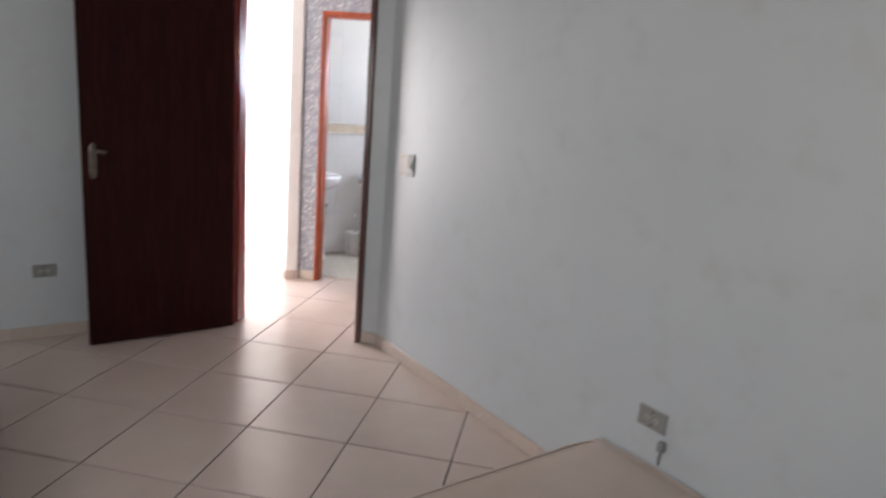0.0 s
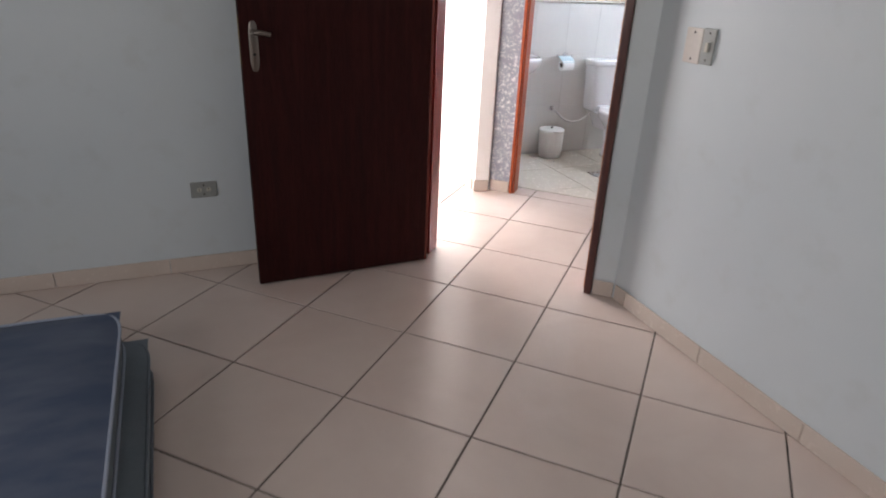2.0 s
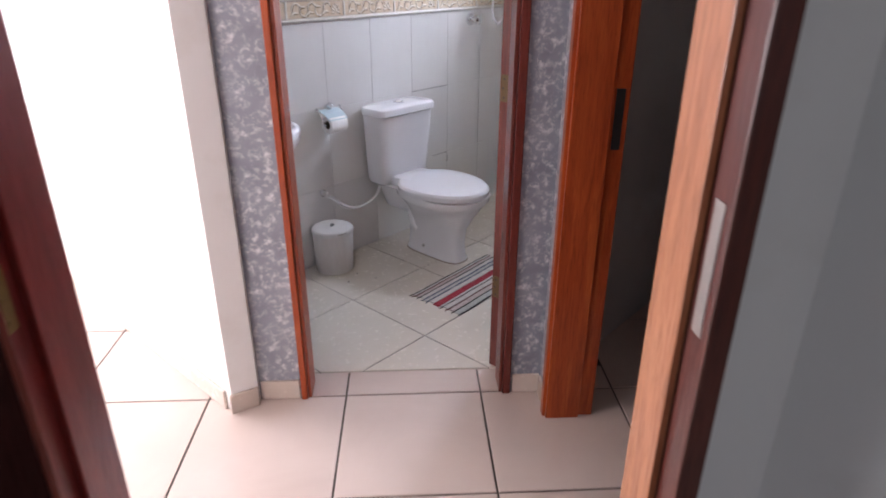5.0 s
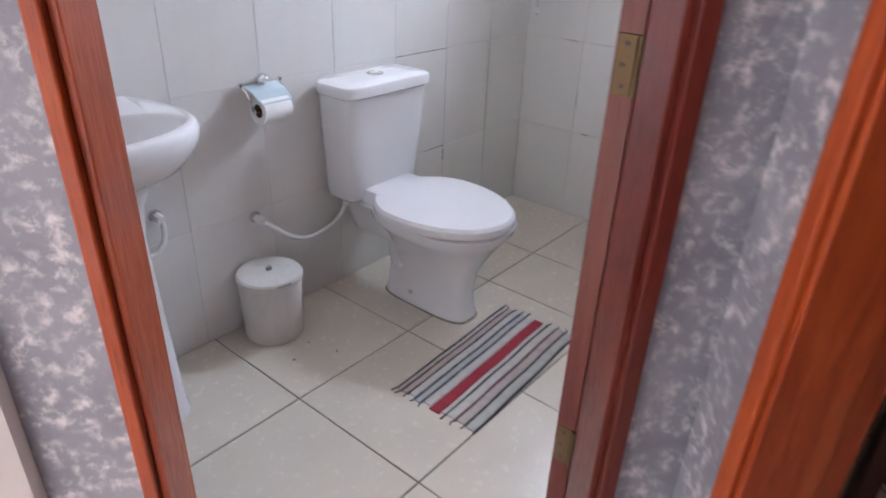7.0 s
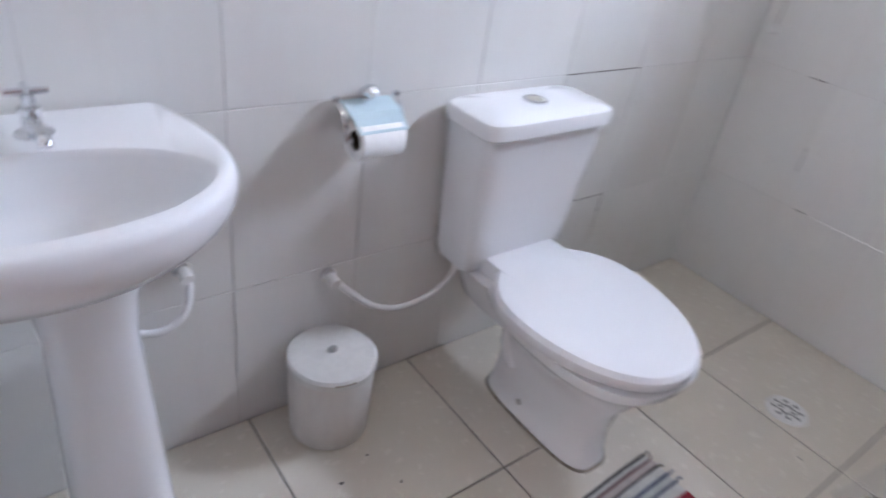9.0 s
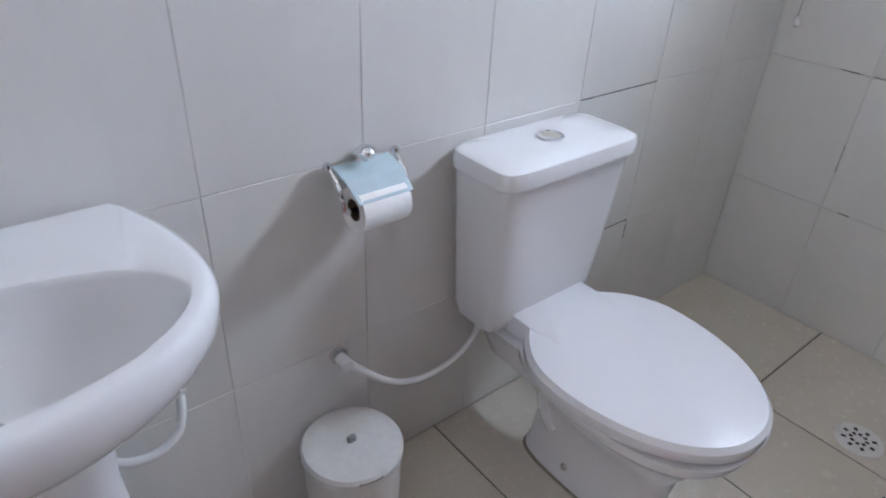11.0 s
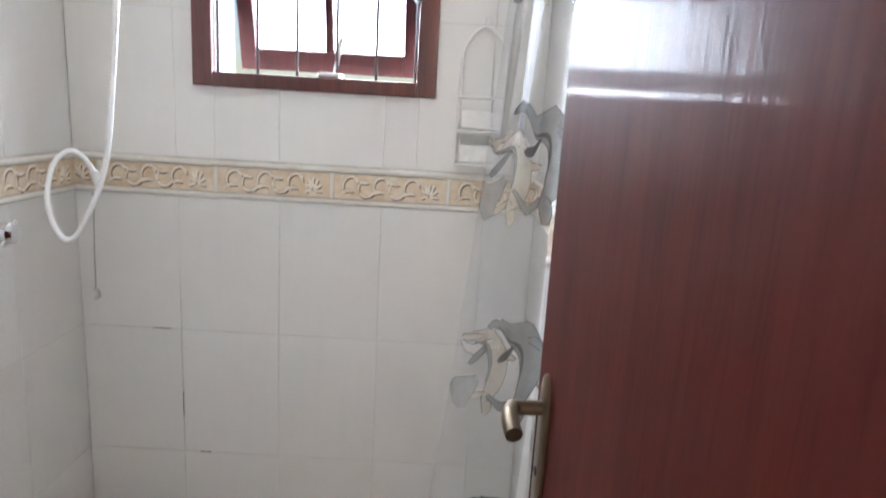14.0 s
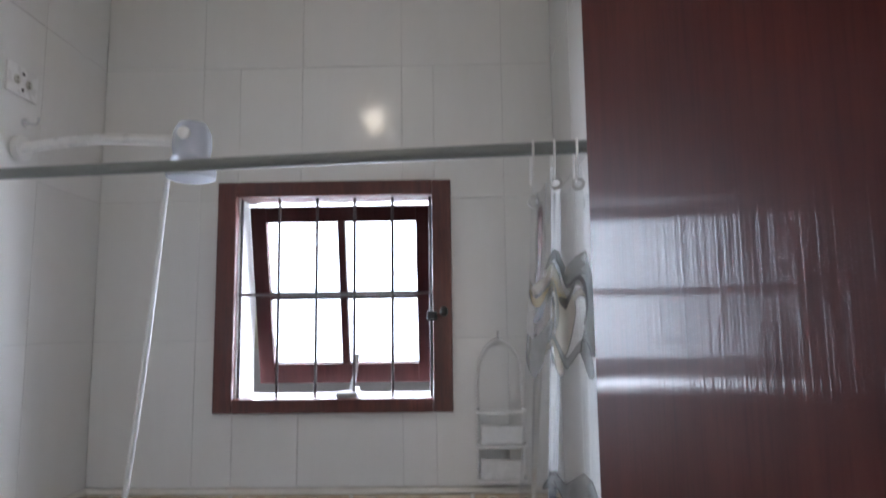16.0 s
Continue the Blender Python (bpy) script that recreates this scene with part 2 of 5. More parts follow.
MAT = {
    "blue_paint": painted_wall("pale_blue_paint", (0.585, 0.635, 0.655), (0.635, 0.685, 0.70), 0.4),
    "white_paint": painted_wall("white_paint", (0.80, 0.79, 0.77), (0.85, 0.84, 0.82), 0.5),
    # grey that dims the dark room's walls by colour
    "dim_paint": painted_wall("dimmed_wall_grey", (0.42, 0.42, 0.42), (0.48, 0.47, 0.46), 0.6),
    "ceiling": painted_wall("ceiling_paint", (0.78, 0.78, 0.77), (0.83, 0.83, 0.82), 0.7),
    "sponge": sponged_wall("sponged_grey_paint"),
    "floor_tile": glazed_tile("beige_floor_tile", (0.60, 0.495, 0.44), (0.66, 0.56, 0.50), 0.24),
    "grout": mottled("dark_grout", (0.07, 0.06, 0.05), (0.12, 0.10, 0.085), 0.9, 5, 80, 0.2),
    "bath_tile": glazed_tile("cream_bathroom_floor_tile", (0.66, 0.605, 0.515), (0.72, 0.67, 0.58), 0.25),
    "bath_grout": mottled("brown_grey_grout", (0.07, 0.062, 0.055), (0.14, 0.125, 0.11), 0.9, 5, 80, 0.2),
    "wall_tile": glazed_tile("white_glazed_wall_tile", (0.735, 0.725, 0.70), (0.775, 0.765, 0.74), 0.14, (6, 6, 0.5)),
    "wall_grout": mottled("pale_grout", (0.62, 0.61, 0.585), (0.69, 0.68, 0.655), 0.7, 5, 80, 0.05),
    "skirting": glazed_tile("beige_skirting_tile", (0.58, 0.49, 0.42), (0.65, 0.565, 0.50), 0.25),
    "wood_dark": varnished_wood("dark_mahogany", (0.021, 0.0046, 0.0046), (0.030, 0.0064, 0.0060), (0.041, 0.0092, 0.0084), 0.5, "z", 0.0, 0.6, 0.12),
    # leaf mahogany brightened in colour for hall light on the hinge edge
    "wood_edge_lit": varnished_wood("mahogany_edge_lit", (0.135, 0.020, 0.012), (0.18, 0.029, 0.018), (0.23, 0.042, 0.024), 0.32),
    # darker copy of the red frame wood, with shade put into the colour
    "wood_red_shaded": varnished_wood("red_varnished_wood_shaded", (0.10, 0.015, 0.010), (0.135, 0.021, 0.014), (0.17, 0.030, 0.018), 0.34),
    # brighter copy of the jamb mahogany, hall light mixed into the colour
    "wood_jamb_lit": varnished_wood("mahogany_jamb_lit", (0.19, 0.024, 0.022), (0.26, 0.034, 0.030), (0.32, 0.047, 0.040), 0.3),
    "dull_brass": plain("dull_brass", (0.13, 0.09, 0.045), 0.5, 0.7),
    "aged_nickel": plain("aged_nickel", (0.20, 0.175, 0.155), 0.38, 1.0),
    "grey_pipe": plain("grey_painted_pipe", (0.17, 0.18, 0.17), 0.38, 0.0),
    "cream_plate": plain("cream_wall_plate", (0.60, 0.55, 0.50), 0.4),
    "caulk": mottled("brown_stained_mortar", (0.20, 0.165, 0.125), (0.40, 0.36, 0.30), 0.9, 30, 90, 0.2),
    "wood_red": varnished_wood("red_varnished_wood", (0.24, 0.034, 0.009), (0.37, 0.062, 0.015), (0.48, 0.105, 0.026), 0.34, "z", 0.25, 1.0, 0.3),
    "wood_leaf": streaky_veneer("red_brown_door_veneer"),
    # tan tone is the frame wood with the hall's light in its colour
    "wood_stop_lit": varnished_wood("mahogany_stop_lit", (0.30, 0.11, 0.05), (0.42, 0.17, 0.08), (0.52, 0.24, 0.12), 0.35),
    "iron": plain("dark_iron", (0.06, 0.045, 0.045), 0.5, 0.6),
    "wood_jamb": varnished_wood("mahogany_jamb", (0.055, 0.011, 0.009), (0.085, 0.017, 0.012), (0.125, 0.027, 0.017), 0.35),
    "ceramic": glaze("white_ceramic", (0.82, 0.82, 0.83), 0.07),
    "seat": glaze("white_seat_plastic", (0.82, 0.82, 0.84), 0.14),
    "plastic": plain("white_plastic", (0.72, 0.71, 0.69), 0.3),
    "old_plastic": plain("yellowed_plastic", (0.50, 0.48, 0.41), 0.35),
    "grey_plastic": plain("grey_plastic", (0.30, 0.31, 0.29), 0.4),
    "chrome": plain("chrome", (0.75, 0.76, 0.78), 0.12, 1.0),
    "steel": plain("dull_steel", (0.45, 0.44, 0.42), 0.35, 1.0),
    "old_brass": plain("tarnished_brass", (0.16, 0.12, 0.08), 0.32, 1.0),
    "brass": plain("brass", (0.32, 0.22, 0.09), 0.4, 1.0),
    "black": plain("black_plastic", (0.02, 0.02, 0.02), 0.4),
    "paper": plain("toilet_paper", (0.82, 0.81, 0.79), 0.9),
    "pale_blue": plain("pale_blue_metal", (0.50, 0.62, 0.66), 0.3),
    "cardboard": plain("cardboard", (0.10, 0.075, 0.05), 0.8),
    "marble": mottled("mottled_plastic_lid", (0.62, 0.60, 0.57), (0.74, 0.73, 0.70), 0.35, 9, 70, 0.05),
    "bin": mottled("veined_white_plastic", (0.66, 0.61, 0.57), (0.76, 0.74, 0.71), 0.32, 7, 50, 0.03, stretch=(1, 1, 0.35)),
    "hose": plain("white_hose", (0.75, 0.75, 0.74), 0.25),
    "beige_cloth": mottled("beige_mattress_cloth", (0.60, 0.50, 0.43), (0.66, 0.56, 0.49), 0.9, 4, 220, 0.3),
    "blue_cloth": mottled("faded_blue_mattress_cloth", (0.05, 0.075, 0.13), (0.12, 0.14, 0.19), 0.85, 5, 120, 0.4, stretch=(1, 2.4, 1)),
    "blue_side": mottled("grey_blue_side_cloth", (0.13, 0.16, 0.19), (0.18, 0.21, 0.24), 0.9, 5, 150, 0.4),
    "piping": plain("pale_piping", (0.30, 0.34, 0.42), 0.8),
    }


def glass(name):
    m, t, b = nodes_of(name)
    b.inputs["Transmission Weight"].default_value = 1.0
    b.inputs["Roughness"].default_value = 0.02
    b.inputs["IOR"].default_value = 1.1
    b.inputs["Base Color"].default_value = (0.96, 0.98, 0.99, 1)
    return m


def clear_vinyl(name):
    m = bpy.data.materials.new(name)
    m.use_nodes = True
    t = m.node_tree
    out = t.nodes["Material Output"]
    t.nodes.remove(t.nodes["Principled BSDF"])
    tr, gl, di, mix, mix2, fr = (t.nodes.new(k) for k in ("ShaderNodeBsdfTransparent", "ShaderNodeBsdfGlossy", "ShaderNodeBsdfDiffuse", "ShaderNodeMixShader", "ShaderNodeMixShader", "ShaderNodeFresnel"))
    tr.inputs[0].default_value = (0.96, 0.97, 0.98, 1)
    gl.inputs["Roughness"].default_value = 0.12
    di.inputs[0].default_value = (0.8, 0.82, 0.85, 1)
    fr.inputs["IOR"].default_value = 1.22
    mix.inputs[0].default_value = 0.13
    link(t, tr.outputs[0], mix.inputs[1])
    link(t, di.outputs[0], mix.inputs[2])
    link(t, fr.outputs[0], mix2.inputs[0])
    link(t, mix.outputs[0], mix2.inputs[1])
    link(t, gl.outputs[0], mix2.inputs[2])
    link(t, mix2.outputs[0], out.inputs[0])
    return m


MAT["dim_ground"] = mottled("grey_concrete", (0.26, 0.25, 0.23), (0.34, 0.33, 0.31), 0.9, 0.6, 30, 0.2)
MAT["glass"] = glass("window_glass")
MAT["vinyl"] = clear_vinyl("clear_vinyl")


def milky(name):
    m, t, b = nodes_of(name)
    n = noise_node(t, texco(t), 12, 3)
    link(t, ramp(t, n, [(0.3, (0.70, 0.74, 0.82)), (0.7, (0.78, 0.81, 0.87))]), b.inputs["Base Color"])
    b.inputs["Transmission Weight"].default_value = 0.55
    b.inputs["Roughness"].default_value = 0.25
    return m


def lit_bulb(name, watts_per_m2):
    m, t, b = nodes_of(name)
    b.inputs["Base Color"].default_value = (0.9, 0.88, 0.84, 1)
    b.inputs["Emission Color"].default_value = (1.0, 0.91, 0.73, 1)
    b.inputs["Emission Strength"].default_value = watts_per_m2
    return m


MAT["clear_plastic"] = milky("milky_plastic")
MAT["bulb"] = lit_bulb("lit_bulb_glass", 100.0)


def ink(name, c, alpha):
    """Thin ink on clear film: lets some light through."""
    m, t, b = nodes_of(name)
    n = noise_node(t, texco(t), 40, 4)
    link(t, ramp(t, n, [(0.3, tuple(k * 0.82 for k in c)), (0.7, c)]), b.inputs["Base Color"])
    b.inputs["Roughness"].default_value = 0.35
    b.inputs["Alpha"].default_value = alpha
    return m


MAT["print_grey"] = ink("grey_print", (0.32, 0.33, 0.33), 0.62)
MAT["print_light"] = ink("light_grey_print", (0.44, 0.44, 0.44), 0.55)
MAT["print_dark"] = ink("dark_print", (0.09, 0.09, 0.09), 0.75)
MAT["print_cream"] = ink("cream_print", (0.66, 0.60, 0.49), 0.55)
MAT["print_yellow"] = ink("yellow_print", (0.56, 0.43, 0.19), 0.6)
MAT["print_pale"] = ink("pale_print", (0.74, 0.69, 0.67), 0.6)

# ---- mesh helpers ----


def mesh_from(name, bm, mat, smooth=False):
    me = bpy.data.meshes.new(name)
    bmesh.ops.recalc_face_normals(bm, faces=bm.faces)
    bm.to_mesh(me)
    bm.free()
    if mat:
        me.materials.append(mat if not isinstance(mat, str) else MAT[mat])
    if smooth:
        me.polygons.foreach_set("use_smooth", [True] * len(me.polygons))
        me.set_sharp_from_angle(angle=radians(38))
    return me


def thing(name, bm, mat, label, category, smooth=False, group="", kind="", m=None):
    ob = new(name, mesh_from(name, bm, mat, smooth))
    if m is not None:
        ob.matrix_world = m
    return tagged(ob, label, category, group, kind)


def holder(name, m, label, category, group="", kind=""):
    ob = new(name)
    ob.matrix_world = m
    return tagged(ob, label, category, group, kind)


def part(name, bm, mat, parent, label="", smooth=False, m=None):
    ob = new(name, mesh_from(name, bm, mat, smooth))
    ob.parent = parent
    if m is not None:
        ob.matrix_basis = m
    if label:
        ob["label"] = label
    return ob


def box(bm, x0, x1, y0, y1, z0, z1, bevel=0.0, seg=2):
    vs = [bm.verts.new((x, y, z)) for z in (z0, z1) for x, y in ((x0, y0), (x1, y0), (x1, y1), (x0, y1))]
    fs = [bm.faces.new([vs[i] for i in q]) for q in ((3, 2, 1, 0), (4, 5, 6, 7), (0, 1, 5, 4), (1, 2, 6, 5), (2, 3, 7, 6), (3, 0, 4, 7))]
    if bevel:
        es = list({e for f in fs for e in f.edges})
        bmesh.ops.bevel(bm, geom=es, offset=bevel, segments=seg, profile=0.5, affect="EDGES")
    return bm


def boxes(*rows, bevel=0.0):
    bm = bmesh.new()
    for r in rows:
        box(bm, *r, bevel=bevel)
    return bm


def prism(pts, z0, z1):
    bm = bmesh.new()
    lo, hi = [bm.verts.new((x, y, z0)) for x, y in pts], [bm.verts.new((x, y, z1)) for x, y in pts]
    n = len(pts)
    bm.faces.new(lo[::-1]), bm.faces.new(hi)
    for i in range(n):
        bm.faces.new((lo[i], lo[(i + 1) % n], hi[(i + 1) % n], hi[i]))
    return bm


def loft(rings, bm=None, cap0=True, cap1=True, closed=True):
    bm = bm or bmesh.new()
    vs = [[bm.verts.new(p) for p in r] for r in rings]
    n = len(rings[0])
    for a, b in zip(vs, vs[1:]):
        for i in range(n if closed else n - 1):
            j = (i + 1) % n
            bm.faces.new((a[i], a[j], b[j], b[i]))
    if cap0:
        bm.faces.new(vs[0][::-1])
    if cap1:
        bm.faces.new(vs[-1])
    return bm


def lathe(profile, n=32, cx=0.0, cy=0.0, bm=None, cap0=True, cap1=True):
    return loft([[(cx + r * math.cos(2 * math.pi * k / n), cy + r * math.sin(2 * math.pi * k / n), z) for k in range(n)] for r, z in profile], bm, cap0, cap1)


def tube(pts, radius, n=10, bm=None):
    """A round tube along points, smoothed by Catmull-Rom."""
    P = [Vector(p) for p in pts]
    path = []
    for i in range(len(P) - 1):
        a, b, c, d = P[max(i - 1, 0)], P[i], P[i + 1], P[min(i + 2, len(P) - 1)]
        for k in range(6):
            s = k / 6
            path.append(0.5 * ((2 * b) + (c - a) * s + (2 * a - 5 * b + 4 * c - d) * s * s + (3 * b - a - 3 * c + d) * s ** 3))
    path.append(P[-1])
    up = Vector((0.13, 0.21, 0.97)).normalized()
    rings = []
    for i, p in enumerate(path):
        d = (path[min(i + 1, len(path) - 1)] - path[max(i - 1, 0)]).normalized()
        side = d.cross(up)
        if side.length < 0.05:
            side = d.cross(Vector((1, 0, 0)))
        side.normalize()
        up2 = side.cross(d)
        rings.append([tuple(p + radius * (math.cos(2 * math.pi * k / n) * side + math.sin(2 * math.pi * k / n) * up2)) for k in range(n)])
    return loft(rings, bm)


def rod_between(a, b, radius, n=12, bm=None):
    a, b = Vector(a), Vector(b)
    d = (b - a).normalized()
    s = d.cross(Vector((0, 0, 1)) if abs(d.z) < 0.9 else Vector((1, 0, 0))).normalized()
    u = s.cross(d)
    ring = lambda p: [tuple(p + radius * (math.cos(2 * math.pi * k / n) * s + math.sin(2 * math.pi * k / n) * u)) for k in range(n)]
    return loft([ring(a), ring(b)], bm)


def oval(cx, cy, z, rx, ry, n=40, p=2.0):
    """A superellipse ring."""
    out = []
    for k in range(n):
        a = 2 * math.pi * k / n
        c, s = math.cos(a), math.sin(a)
        out.append((cx + rx * math.copysign(abs(c) ** (2 / p), c), cy + ry * math.copysign(abs(s) ** (2 / p), s), z))
    return out


def rounded_slab(pts, z0, z1, r=0.01):
    """A flat piece with rounded top and bottom edges, from an outline round its centre."""
    cx, cy = sum(p[0] for p in pts) / len(pts), sum(p[1] for p in pts) / len(pts)
    size = max(max(abs(p[0] - cx), abs(p[1] - cy)) for p in pts)
    def ring(shrink, z):
        f = 1 - shrink / size
        return [(cx + (x - cx) * f, cy + (y - cy) * f, z) for x, y, *_ in pts]
    return loft([ring(r, z0), ring(0.3 * r, z0 + 0.3 * r), ring(0, z0 + r), ring(0, z1 - r), ring(0.3 * r, z1 - 0.3 * r), ring(r, z1)])


# ---- structure ----
H = 2.75


def wall(name, bm, mat, label, m=None):
    return thing(name, bm, mat, label, "wall", kind="structure", m=m)


thing("floor", boxes((-4.6, 2.75, -5.8, 3.7, -0.12, -0.004)), "grout", "dark grout bed under the beige floor tiles", "floor", kind="structure")
thing("ground", boxes((-60, 60, -60, 60, -0.35, -0.2)), "dim_ground", "plain grey ground outside the house", "ground", kind="structure")
thing("ceiling", boxes((-4.6, 2.75, -5.8, 3.7, H, H + 0.1)), "ceiling", "plain white painted ceiling of the rooms", "ceiling", kind="structure")

# bedroom
wall("wall_bedroom_east", boxes((-0.325, -0.25, -5.7, -1.30, 0, H)), "blue_paint", "pale blue painted plaster wall of the bedroom")
wall("wall_bedroom_north", boxes((-4.475, -1.16, -0.51, -0.44, 0, H)), "blue_paint", "pale blue painted plaster wall behind the door")
wall("wall_bedroom_diagonal", boxes((-0.53, -0.272, -1.2, -1.13, 0, H), (0.638, 0.79, -1.2, -1.13, 0, H), (-0.272, 0.638, -1.2, -1.13, 2.135, H)), "blue_paint", "pale blue diagonal wall round the bedroom door", DIAG)
wall("wall_bedroom_south", boxes((-4.475, -0.25, -5.7, -5.6, 0, H)), "blue_paint", "pale blue painted wall of the bedroom")
wall("wall_bedroom_west", boxes((-4.475, -4.4, -5.6, -4.15, 0, H), (-4.475, -4.4, -2.65, -0.51, 0, H), (-4.475, -4.4, -4.15, -2.65, 0, 1.0), (-4.475, -4.4, -4.15, -2.65, 2.2, H)), "blue_paint", "pale blue wall with the bedroom window opening")
# hall and living room
wall("wall_hall_diagonal", boxes((-0.56, -0.272, -1.127, -1.068, 0, H), (0.638, 0.80, -1.127, -1.068, 0, H), (-0.272, 0.638, -1.127, -1.068, 2.135, H)), "white_paint", "white hall wall round the bedroom door", DIAG)
wall("wall_living_south", boxes((-4.4, -1.13, -0.437, -0.37, 0, H)), "white_paint", "white painted wall of the living room")
wall("wall_living_east", boxes((-0.32, -0.255, 0.235, 3.5, 0, H)), "white_paint", "bright white painted wall beside the bathroom")
wall("wall_hall_corner", prism([(-0.32, 0.212), (-0.232, 0.188), (-0.19, 0.24), (-0.26, 0.236), (-0.32, 0.234)], 0, H), "white_paint", "white painted narrow return of the hall wall")
wall("wall_living_north", boxes((-4.4, -3.2, 3.5, 3.6, 0, H), (-0.8, -0.26, 3.5, 3.6, 0, H), (-3.2, -0.8, 3.5, 3.6, 2.4, H)), "white_paint", "white living room wall with a wide glazed opening")
wall("wall_living_west", boxes((-4.475, -4.4, -0.44, 3.6, 0, H)), "white_paint", "white painted wall of the living room")
wall("wall_hall_bathroom", boxes((-0.30, -0.154, 0, 0.06, 0, H), (0.585, 0.76, 0, 0.06, 0, H), (-0.154, 0.585, 0, 0.06, 2.145, H)), "sponge", "grey sponge-painted diagonal wall round the bathroom door", DIAG)
wall("wall_hall_southeast", boxes((0.692, 0.76, -0.112, -0.002, 0, H), (0.692, 0.76, -1.06, -0.982, 0, H), (0.692, 0.76, -0.982, -0.112, 2.145, H)), "sponge", "grey sponge-painted wall beside the second doorway", DIAG)
# room behind the second doorway, its darkness helped by a dimmed wall colour
wall("wall_dining_diagonal", boxes((0.763, 0.83, -0.112, 0.06, 0, H), (0.763, 0.83, -1.13, -0.982, 0, H), (0.763, 0.83, -0.982, -0.112, 2.145, H)), "dim_paint", "wall inside the dark room, its gloom put into a grey colour", DIAG)
wall("wall_dining_west", boxes((-0.247, -0.175, -3.3, -1.33, 0, H)), "dim_paint", "wall inside the dark room, its gloom put into a grey colour")
wall("wall_dining_south", boxes((-0.25, 2.65, -3.3, -3.2, 0, H)), "dim_paint", "wall inside the dark room, its gloom put into a grey colour")
wall("wall_dining_east", boxes((2.6, 2.7, -3.2, -0.41, 0, H)), "dim_paint", "wall inside the dark room, its gloom put into a grey colour")
wall("wall_dining_north", boxes((0.55, 2.6, -0.49, -0.415, 0, H)), "dim_paint", "wall inside the dark room, its gloom put into a grey colour")
# bathroom: walls that carry the tiles
bath_north = wall("wall_bathroom_north", boxes((-0.25, 2.3, 0.932, 1.05, 0, H)), "wall_grout", "white tiled bathroom wall behind toilet and sink")
bath_east = wall("wall_bathroom_east", boxes((2.137, 2.3, -0.41, -0.002, 0, H), (2.137, 2.3, 0.537, 0.931, 0, H), (2.137, 2.3, -0.002, 0.537, 0, 1.5), (2.137, 2.3, -0.002, 0.537, 2.053, H)), "wall_grout", "white tiled bathroom wall with the small window")
bath_south = wall("wall_bathroom_south", prism([(0.54, -0.342), (0.61, -0.41), (2.137, -0.41), (2.137, -0.342)], 0, H), "wall_grout", "white tiled bathroom wall behind the open door")
bath_west = wall("wall_bathroom_west", boxes((-0.252, -0.192, 0.25, 0.931, 0, H)), "wall_grout", "white tiled bathroom wall beside the sink")
bath_diag = wall("wall_bathroom_diagonal", boxes((-0.46, -0.158, 0.063, 0.128, 0, H), (0.585, 0.66, 0.063, 0.128, 0, H), (-0.158, 0.585, 0.063, 0.128, 2.145, H)), "wall_grout", "white tiled diagonal wall round the bathroom door", DIAG)
thing("bathroom_floor", prism([(-0.2, 0.937), (-0.2, 0.402), (0.55, -0.348), (2.142, -0.348), (2.142, 0.937)], -0.003, 0.002), "bath_grout", "grouted bathroom floor with cream tiles", "floor", kind="structure")

# ---- doors ----


def door_frame(name, m, w0, w1, d0, d1, height, mat, label, jamb=0.033, stop=None, stop_mat=None, out=(0.0, 0.0), right_mat=None):
    """Two jambs, a head and stops; local x across, y through the wall."""
    fr = holder(name, m, label, "door frame", kind="structure")
    part("jamb", boxes((w0 - jamb - out[0], w0, d0, d1, 0, height), bevel=0.003), mat, fr)
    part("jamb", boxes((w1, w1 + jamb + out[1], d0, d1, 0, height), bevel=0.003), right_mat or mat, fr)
    part("head", boxes((w0 - jamb - out[0], w1 + jamb + out[1], d0, d1, height + 0.0005, height + jamb), bevel=0.003), mat, fr)
    s0, s1 = stop
    part("stop", boxes((w0 + 0.0005, w0 + 0.012, s0, s1, 0, height - 0.001), bevel=0.002), mat, fr)
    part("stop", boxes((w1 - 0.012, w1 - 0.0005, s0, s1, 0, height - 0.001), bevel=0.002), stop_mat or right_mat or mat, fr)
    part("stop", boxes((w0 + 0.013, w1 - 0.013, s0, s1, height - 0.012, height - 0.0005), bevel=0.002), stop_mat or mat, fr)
    return fr


# left jamb, head and stops take lit wood colours, right jamb the plain mahogany
bed_frame = door_frame("bedroom_door_frame", DIAG, -0.238, 0.604, -1.222, -1.060, 2.10, "wood_jamb_lit", "dark red mahogany door frame in the bedroom wall", stop=(-1.165, -1.064), stop_mat="wood_stop_lit", right_mat="wood_jamb")
part("strike_plate", boxes((0.6025, 0.6038, -1.205, -1.18, 0.98, 1.16)), "steel", bed_frame, "worn steel strike plate")
# right jamb and its stop use the shaded colour of the same wood
bath_frame = door_frame("bathroom_door_frame", DIAG, -0.133, 0.556, -0.018, 0.126, 2.11, "wood_red", "orange-red varnished wooden frame of the bathroom door", stop=(-0.004, 0.092), out=(-0.012, -0.006), right_mat="wood_red_shaded")
dine_m = DIAG @ Matrix(((0, 1, 0, 0), (-1, 0, 0, 0), (0, 0, 1, 0), (0, 0, 0, 1)))
dine_frame = door_frame("second_door_frame", dine_m, 0.147, 0.947, 0.674, 0.845, 2.11, "wood_red", "orange-red varnished frame of the dark doorway", stop=(0.684, 0.795))
part("strike_plate", boxes((0.1475, 0.1495, 0.805, 0.83, 0.93, 1.10)), "black", dine_frame, "dark metal strike plate")


